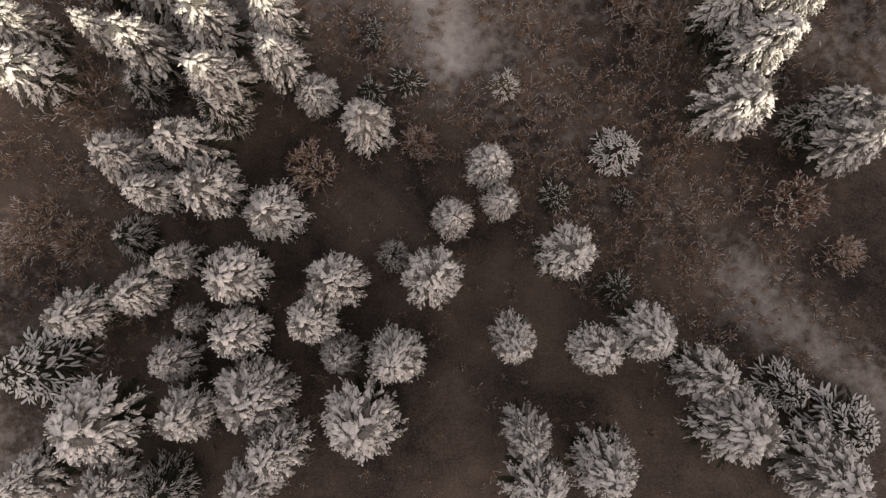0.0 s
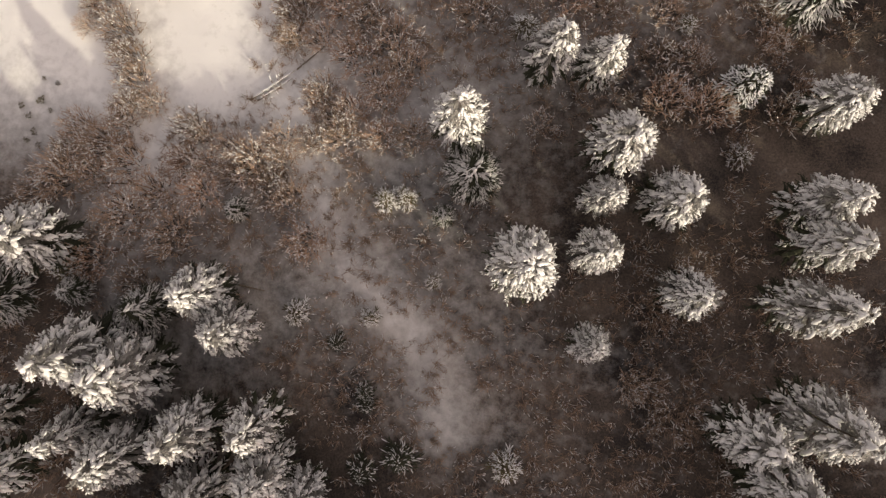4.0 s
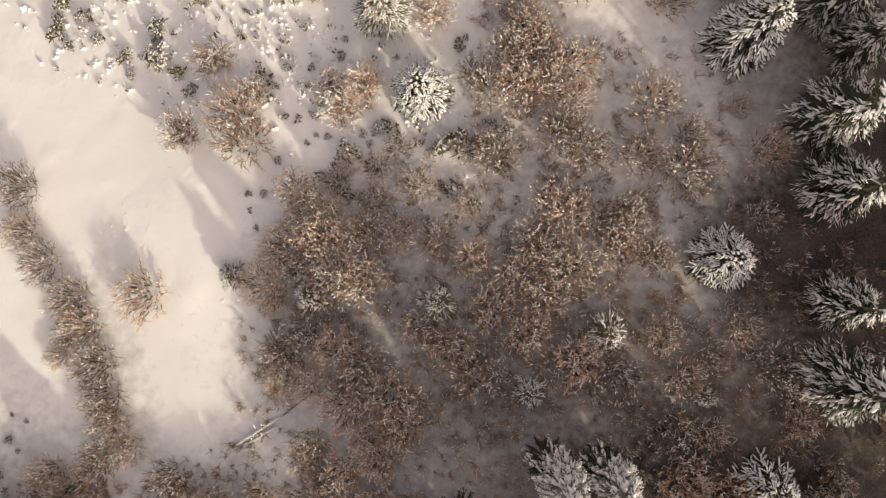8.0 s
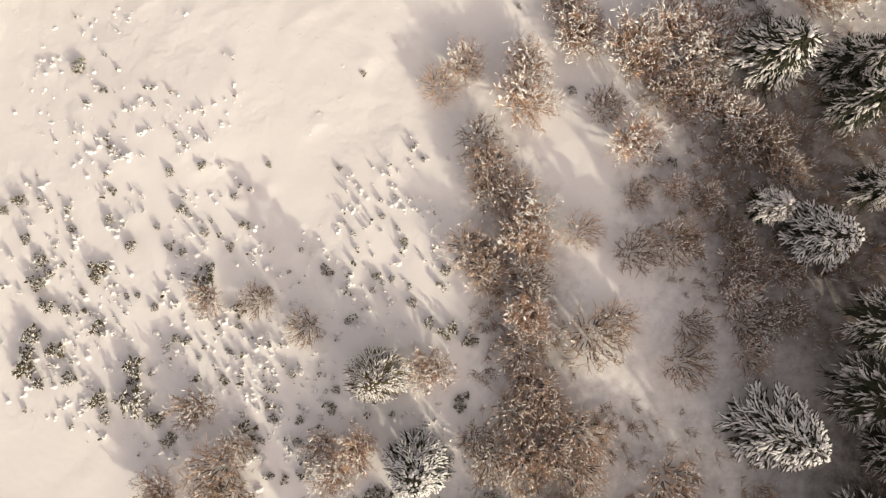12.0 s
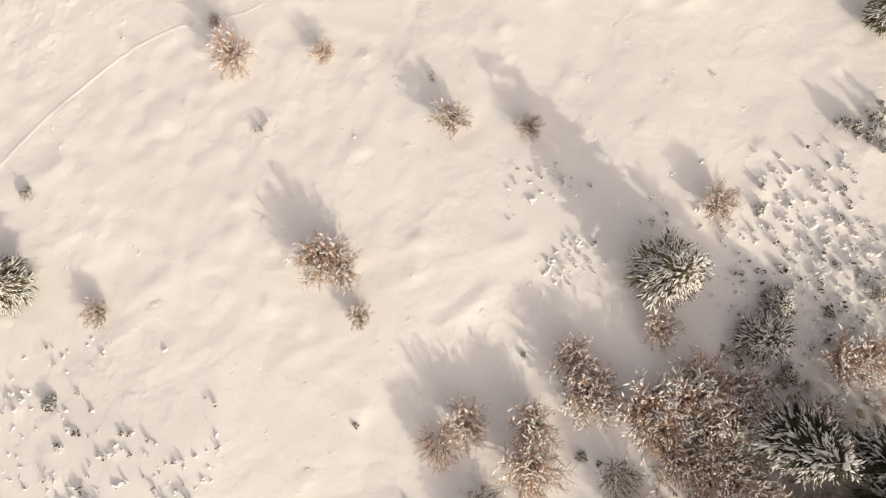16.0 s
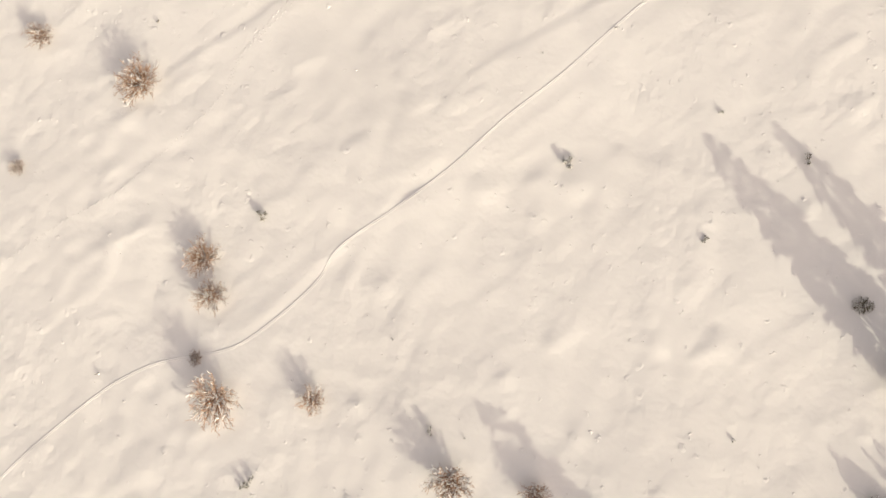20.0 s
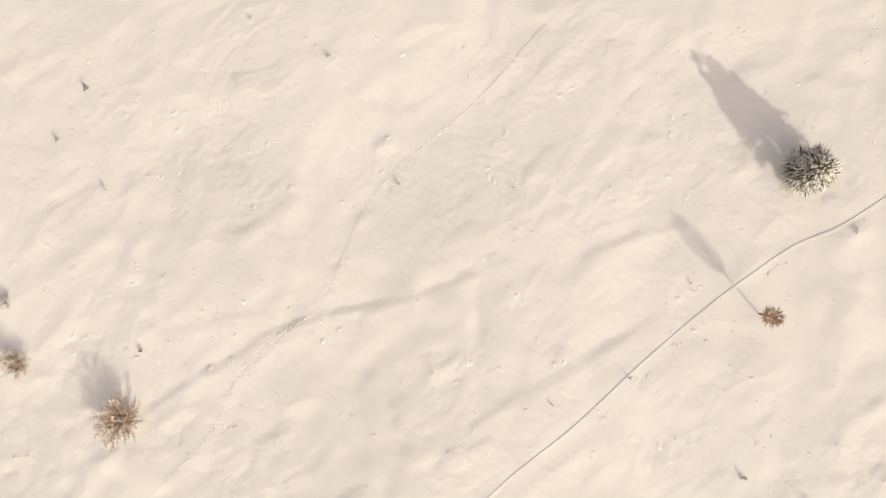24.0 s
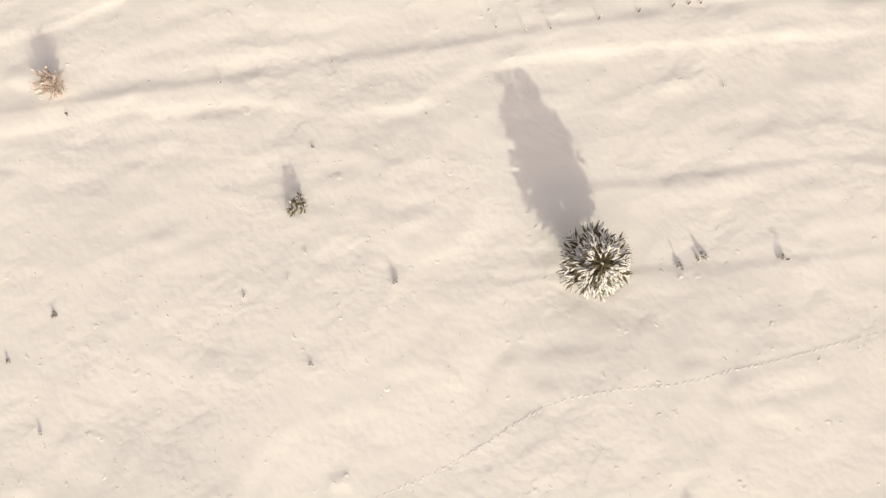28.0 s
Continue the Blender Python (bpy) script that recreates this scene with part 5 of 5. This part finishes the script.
def footprints(lines, seed):
    """Trodden holes with low rims, one after another along the lines."""
    pick = random.Random(seed)
    soup = Soup()
    for points in lines:
        for k, p in enumerate(smooth_line(points, 0.36)):
            side = 0.07 if k % 2 else -0.07
            x, y = p.x + side + pick.uniform(-0.06, 0.06), p.y + pick.uniform(-0.08, 0.08)
            z, base = at(x, y), len(soup.verts)
            for r, high in ((0.14, -0.05), (0.09, 0.024), (0.04, 0.004)):
                for j in range(7):
                    a = 2 * math.pi * j / 7
                    soup.verts.append((x + r * math.cos(a), y + 1.25 * r * math.sin(a), z + high + pick.uniform(-0.01, 0.01)))
            for ring in (0, 7):
                for j in range(7):
                    l = (j + 1) % 7
                    soup.faces.append((base + ring + j, base + ring + l, base + ring + 7 + l, base + ring + 7 + j))
            soup.faces.append(tuple(base + 14 + j for j in range(7)))
    ob = new("footprint_trail", soup.mesh("footprint_trail", SNOW, True))
    return tagged(ob, "trail of footprints trodden across the snow", "footprints", kind="stuff")


def tussocks(name, label, seed, count, spots, low, high, tufted, steep=1.0):
    """Small humps of snow over grass and seedlings, some with frosted or dark sprigs showing."""
    pick = random.Random(seed)
    humps, sprigs, frosty = Soup(), Soup(), Soup()

    def hump(x, y, z, r, tall):
        base = len(humps.verts)
        for ring, up in ((1.2, -0.15), (0.9, 0.4), (0.5, 0.85)):
            for j in range(6):
                a = 2 * math.pi * (j + 0.5 * ring) / 6
                w = r * ring * pick.uniform(0.75, 1.25)
                humps.verts.append((x + w * math.cos(a), y + w * math.sin(a), z + tall * up * pick.uniform(0.8, 1.2)))
        for ring in (0, 6):
            for j in range(6):
                l = (j + 1) % 6
                humps.faces.append((base + ring + j, base + ring + l, base + ring + 6 + l, base + ring + 6 + j))
        humps.verts.append((x, y, z + tall))
        for j in range(6):
            humps.faces.append((base + 12 + j, base + 12 + (j + 1) % 6, base + 18))

    for x, y in scatter(seed, count, spots, -0.35):
        r = low + (high - low) * pick.random() ** 2.2
        z = at(x, y)
        hump(x, y, z, r, r * pick.uniform(0.8, 1.7) * steep)
        for n in range(pick.choice((0, 0, 1, 2))):
            a, w = pick.uniform(0, 6.283), r * pick.uniform(0.4, 0.8)
            hx, hy = x + 1.5 * r * math.cos(a), y + 1.5 * r * math.sin(a)
            hump(hx, hy, at(hx, hy), w, w * pick.uniform(0.8, 1.6) * steep)
        if pick.random() < tufted:
            size = (0.14 + 0.42 * pick.random() ** 1.8 + 0.4 * r) * steep
            dark = pick.choice((0.05, 0.15, 0.3, 0.6))
            for j in range(pick.randint(5, 10)):
                a = pick.uniform(0, 6.283)
                foot = Vector((x + 0.3 * size * math.cos(a), y + 0.3 * size * math.sin(a), z))
                lean = Vector((math.cos(a), math.sin(a), 0)) * size * pick.uniform(0.1, 0.5)
                up = Vector((0, 0, size * pick.uniform(0.5, 1.3)))
                (sprigs if pick.random() < dark else frosty).spindle([foot, foot + lean * 0.6 + up * 0.6, foot + lean + up], [0.02, size * pick.uniform(0.15, 0.26), 0], 3, 0.8)
    thing = new(name)
    tagged(part("hump", humps, SNOW, thing, "white snow humps", True), kind="stuff")
    tagged(part("sprig", sprigs, NEEDLES_LIGHT, thing, "dark sprigs poking through"), kind="stuff")
    tagged(part("frosted_sprig", frosty, SNOW_ON_TREES, thing, "white frosted sprigs", True), kind="stuff")
    return tagged(thing, label, "snow tussocks", kind="stuff")


def snow_pits(seed, count, spots):
    """Small round dents with low rims, where clods of snow have fallen."""
    pick = random.Random(seed)
    soup = Soup()
    for x, y in scatter(seed, count, spots, -0.3):
        size, base, tilt = 0.08 + 0.2 * pick.random() ** 2.0, len(soup.verts), pick.uniform(0, 6.283)
        level = at(x, y)
        for ring, up in ((2.4, -0.05), (1.3, 0.04), (0.8, 0.066), (0.35, 0.0)):
            for j in range(7):
                a = 2 * math.pi * j / 7
                w = size * ring * pick.uniform(0.75, 1.25)
                px, py = x + w * math.cos(a), y + w * math.sin(a)
                soup.verts.append((px, py, level + SLOPE_X * (px - x) + SLOPE_Y * (py - y) + up * pick.uniform(0.5, 1.1) * (1 if up < 0 else 0.3 + 0.7 * math.cos(a - tilt))))
        for ring in (0, 7, 14):
            for j in range(7):
                l = (j + 1) % 7
                soup.faces.append((base + ring + j, base + ring + l, base + ring + 7 + l, base + ring + 7 + j))
        soup.faces.append(tuple(base + 21 + j for j in range(7)))
    ob = new("snow_pit", soup.mesh("snow_pit", SNOW, True))
    return tagged(ob, "small dents with low rims in the meadow snow", "snow dents", kind="stuff")


def fence_post(x, y, high):
    thing = new("fence_post")
    thing.matrix_basis = pose(x, y, at(x, y) - 0.1, chance.uniform(-6, 6), chance.uniform(-6, 6), chance.uniform(0, 360))
    wood, cap = Soup(), Soup()
    wood.spindle([Vector((0, 0, -0.2)), Vector((0, 0, high * 0.6)), Vector((0.01, 0, high + 0.1))], [0.07, 0.065, 0.055], 7)
    cap.spindle([Vector((0, 0, high + 0.06)), Vector((0, 0, high + 0.12)), Vector((0.01, 0, high + 0.2)), Vector((0.01, 0, high + 0.25))], [0.05, 0.1, 0.08, 0], 7)
    part("post", wood, WOOD, thing)
    part("snow_cap", cap, SNOW_ON_TREES, thing, "white cap of snow", True)
    return tagged(thing, "weathered wooden fence post with a snow cap", "fence post", "posts of the old fence")


def trunk_on_ground(ax, ay, bx, by, thick, snow, name, label, stubs=0):
    """A felled trunk lying from a to b, with stubs of branches and the snow along its top."""
    pick = random.Random(int(ax * 10 + ay))
    thing = new(name)
    a, b = Vector((ax, ay, at(ax, ay) + thick)), Vector((bx, by, at(bx, by) + thick))
    wood, white = Soup(), Soup()
    path = [a.lerp(b, k / 6) for k in range(7)]
    for p in path:
        p.z = max(p.z, at(p.x, p.y) + thick * 0.8)
    wood.spindle(path, [thick * (1 - 0.1 * k) for k in range(7)], 8)
    part("trunk", wood, WOOD, thing)
    if snow:
        lift = Vector((0, 0, thick * 0.75))
        white.spindle([path[0].lerp(path[1], 0.3) + lift] + [p + lift * pick.uniform(0.9, 1.15) for p in path[1:-1]] + [path[-1] + lift * 0.6], [0.03] + [thick * pick.uniform(0.75, 1.1) for k in range(5)] + [0.02], 6, 0.55)
        part("snow_load", white, SNOW_ON_TREES, thing, "ridge of snow along the top", True)
    across = Vector((-(b - a).y, (b - a).x, 0)).normalized()
    for k in range(stubs):
        p = a.lerp(b, pick.uniform(0.15, 0.95))
        q = p + across * pick.choice((-1, 1)) * pick.uniform(0.4, 1.0) + Vector((0, 0, pick.uniform(0.2, 0.7))) + (b - a).normalized() * pick.uniform(0, 0.4)
        stub, load = Soup(), Soup()
        stub.spindle([p, q], [0.05, 0.02], 5)
        load.spindle([p.lerp(q, 0.3) + Vector((0, 0, 0.05)), p.lerp(q, 0.7) + Vector((0, 0, 0.07)), q + Vector((0, 0, 0.03))], [0, 0.09, 0.02], 5)
        branch = part("branch", stub, WOOD, thing)
        part("snow_load", load, SNOW_ON_TREES, branch, "", True)
    return tagged(thing, label, "fallen tree", "fallen trunks")


def sapling(x, y, high):
    """A slender young tree with a rounded crown of dry brown twigs."""
    pick = random.Random(4)
    thing = new("sapling")
    thing.matrix_basis = pose(x, y, at(x, y))
    stem, crown = Soup(), Soup()
    stem.spindle([Vector((0, 0, -0.3)), Vector((0.03, 0.02, high * 0.5)), Vector((0, 0, high))], [0.085, 0.06, 0.02], 6)
    for k in range(520):
        up = high * (0.42 + 0.58 * pick.random() ** 1.1)
        wide = 1.3 * math.sin(math.pi * min(0.97, (up / high - 0.36) / 0.66)) ** 0.7
        turn = pick.uniform(0, 6.283)
        root = Vector((0, 0, up - 0.25 * pick.random()))
        r = wide * pick.uniform(0.5, 1.05)
        end = Vector((math.cos(turn) * r, math.sin(turn) * r, up + 0.25))
        if k < 90:
            crown.spindle([root, end], [0.02, 0], 3)
        near = end + Vector((pick.uniform(-0.16, 0.16), pick.uniform(-0.16, 0.16), pick.uniform(-0.12, 0.12)))
        crown.spindle([root.lerp(end, 0.6), near], [0.022, 0], 3)
    part("stem", stem, BARK, thing)
    tagged(part("crown", crown, DRY_LEAF, thing, "dry brown twigs"), kind="stuff")
    return tagged(thing, "slender young tree with a dry reddish-brown crown", "tree")


BRUSH = [
    (12, 12, 30, 11, -45, 0.9), (-6, 34, 13, 22, 30, 0.8), (26, 26, 16, 16, 0, 0.85), (-26, 42, 20, 9, 15, 0.9), (14, 64, 26, 14, 0, 1.0),
    (14, 80, 15, 12, 40, 0.9), (8, 98, 4, 20, 12, 0.9), (33, 118, 12, 13, 0, 1.0), (-40, 5, 14, 20, 0, 0.6), (-46, 24, 12, 14, 0, 0.7), (-4, 70, 12, 10, -30, 0.9), (-10, 62, 9, 11, 0, 0.9), (29, 115, 6, 8, 0, 0.6), (28, 128, 9, 7, 0, 0.8),
]
undergrowth("undergrowth", "dense leafless brown undergrowth with flecks of snow", 3, 7000, BRUSH, TWIG_GREY, 1.0, 0.6)
undergrowth("undergrowth", "sparse low brown twigs in the litter under the spruces", 13, 520, [(-4, -6, 48, 28, 0, 0.6)], TWIG_GREY, 0.75, 0.5)
HUMPS = [(-30, 106, 16, 14, 0, 0.9), (-16, 100, 15, 14, 0, 1.0), (-4, 112, 12, 8, 30, 0.8), (-2, 88, 12, 9, 0, 0.6), (37, 141, 9, 7, 0, 0.9)]
tussocks("snow_tussock", "small snow-covered tussocks with dark sprigs in the meadow", 8, 1250, HUMPS, 0.08, 0.31, 0.65, 1.0)
LOW_HUMPS = [(36, 144, 11, 10, 0, 1.0), (25, 146, 9, 9, 0, 0.4), (11, 148, 4, 6, 30, 0.9), (-34, 127, 15, 10, 0, 0.35), (-14, 121, 14, 7, 0, 0.2), (2, 140, 9, 9, 0, 0.1)]
tussocks("grass_tussock", "low white tussocks of snow over grass", 18, 800, LOW_HUMPS, 0.07, 0.24, 0.5, 0.8)
MEADOW = [(0, 210, 90, 68, 0, 0.6), (-28, 78, 8, 16, 20, 0.5), (-24, 137, 34, 20, 0, 0.6)]
snow_pits(9, 2000, MEADOW)
SPRIGS = [(0, 210, 90, 68, 0, 0.6)]
tussocks("grass_sprig", "brown frosted sprigs poking out of the open snow", 10, 36, SPRIGS, 0.05, 0.1, 1.0, 0.6)
ski_track([(-51.7, 148.3), (-48.2, 152.3), (-43.0, 158.3), (-35.1, 165.1), (-30.4, 167.9), (-26.8, 169.0), (-22.0, 169.9), (-19.1, 171.4), (-15.0, 174.7), (-12.7, 177.1), (-10.7, 180.2), (-5.2, 184.1), (0.3, 188.2), (5.8, 193.2), (11.4, 197.6), (17.0, 202.7), (22.5, 207.4), (26.5, 210.6), (31.8, 214.3), (37.0, 216.7), (44.4, 221.7)])
footprints([[(-49.0, 176.0), (-45.6, 178.6), (-39.9, 182.6), (-34.1, 185.8), (-28.4, 191.0), (-23.9, 195.6), (-22.0, 199.9), (-19.3, 203.2), (-17.1, 205.6), (-13.3, 208.1), (-11.6, 210.9), (-10.6, 213.7), (-8.9, 217.6), (-5.6, 222.2), (-2.2, 225.0), (1.8, 228.4), (5.8, 232.5), (4.5, 231.1), (7.0, 234.0), (9.5, 236.7), (11.8, 238.4), (16.1, 240.6), (20.9, 242.6), (25.6, 245.4), (30.3, 248.1), (41.4, 254.8)], [(-23.0, 196.6), (-21.5, 200.4), (-19.9, 202.1), (-17.7, 204.3), (-15.5, 206.5)]], 6)
sapling(28.6, 208.2, 3.05)
fence_post(-30.7, 258.4, 0.42)
fence_post(-20.2, 263.7, 0.4)
fence_post(-5.0, 271.8, 0.5)
fence_post(-2.0, 272.2, 0.5)
fence_post(0.4, 273.1, 0.6)
fence_post(4.8, 275.4, 0.7)
fence_post(8.5, 277.3, 0.8)
fence_post(11.6, 278.7, 0.9)
fence_post(13.1, 279.4, 0.8)
fence_post(14.2, 279.8, 0.5)
fence_post(-7.1, 244.1, 0.7)
fence_post(18.8, 253.1, 0.6)
fence_post(27.9, 256.8, 0.6)
trunk_on_ground(-20.6, 53.8, -15.7, 57.0, 0.14, True, 'fallen_trunk', 'felled tree trunk under a ridge of snow', 7)
trunk_on_ground(-19.8, 53.7, -16.0, 56.1, 0.11, True, 'fallen_trunk', 'felled tree trunk under a ridge of snow', 6)
trunk_on_ground(-15.5, 57.1, -12.4, 59.6, 0.09, False, 'fallen_trunk', 'bare dark felled trunk lying on the snow', 4)
trunk_on_ground(-36.6, 49.5, -32.0, 48.1, 0.12, False, 'fallen_trunk', 'dark fallen trunk lying in the undergrowth', 1)
trunk_on_ground(-36.2, 44.7, -32.1, 44.6, 0.12, False, 'fallen_trunk', 'dark fallen trunk lying in the undergrowth', 1)
trunk_on_ground(-43.1, 41.1, -39.4, 40.7, 0.12, False, 'fallen_trunk', 'dark fallen trunk lying in the undergrowth', 1)
trunk_on_ground(-30.7, 36.9, -27.5, 37.3, 0.12, False, 'fallen_trunk', 'dark fallen trunk lying in the undergrowth', 1)
trunk_on_ground(-35.4, 49.7, -32.9, 47.5, 0.12, False, 'fallen_trunk', 'dark fallen trunk lying in the undergrowth', 1)
trunk_on_ground(-33.4, 45.0, -29.9, 42.9, 0.12, False, 'fallen_trunk', 'dark fallen trunk lying in the undergrowth', 1)
trunk_on_ground(-20.6, 33.9, -17.8, 33.3, 0.12, False, 'fallen_trunk', 'dark fallen trunk lying in the undergrowth', 1)
trunk_on_ground(24.0, 26.1, 30.2, 29.2, 0.12, False, 'fallen_trunk', 'dark fallen trunk lying in the undergrowth', 1)
trunk_on_ground(34.5, 17.7, 39.1, 20.6, 0.12, False, 'fallen_trunk', 'dark fallen trunk lying in the undergrowth', 1)
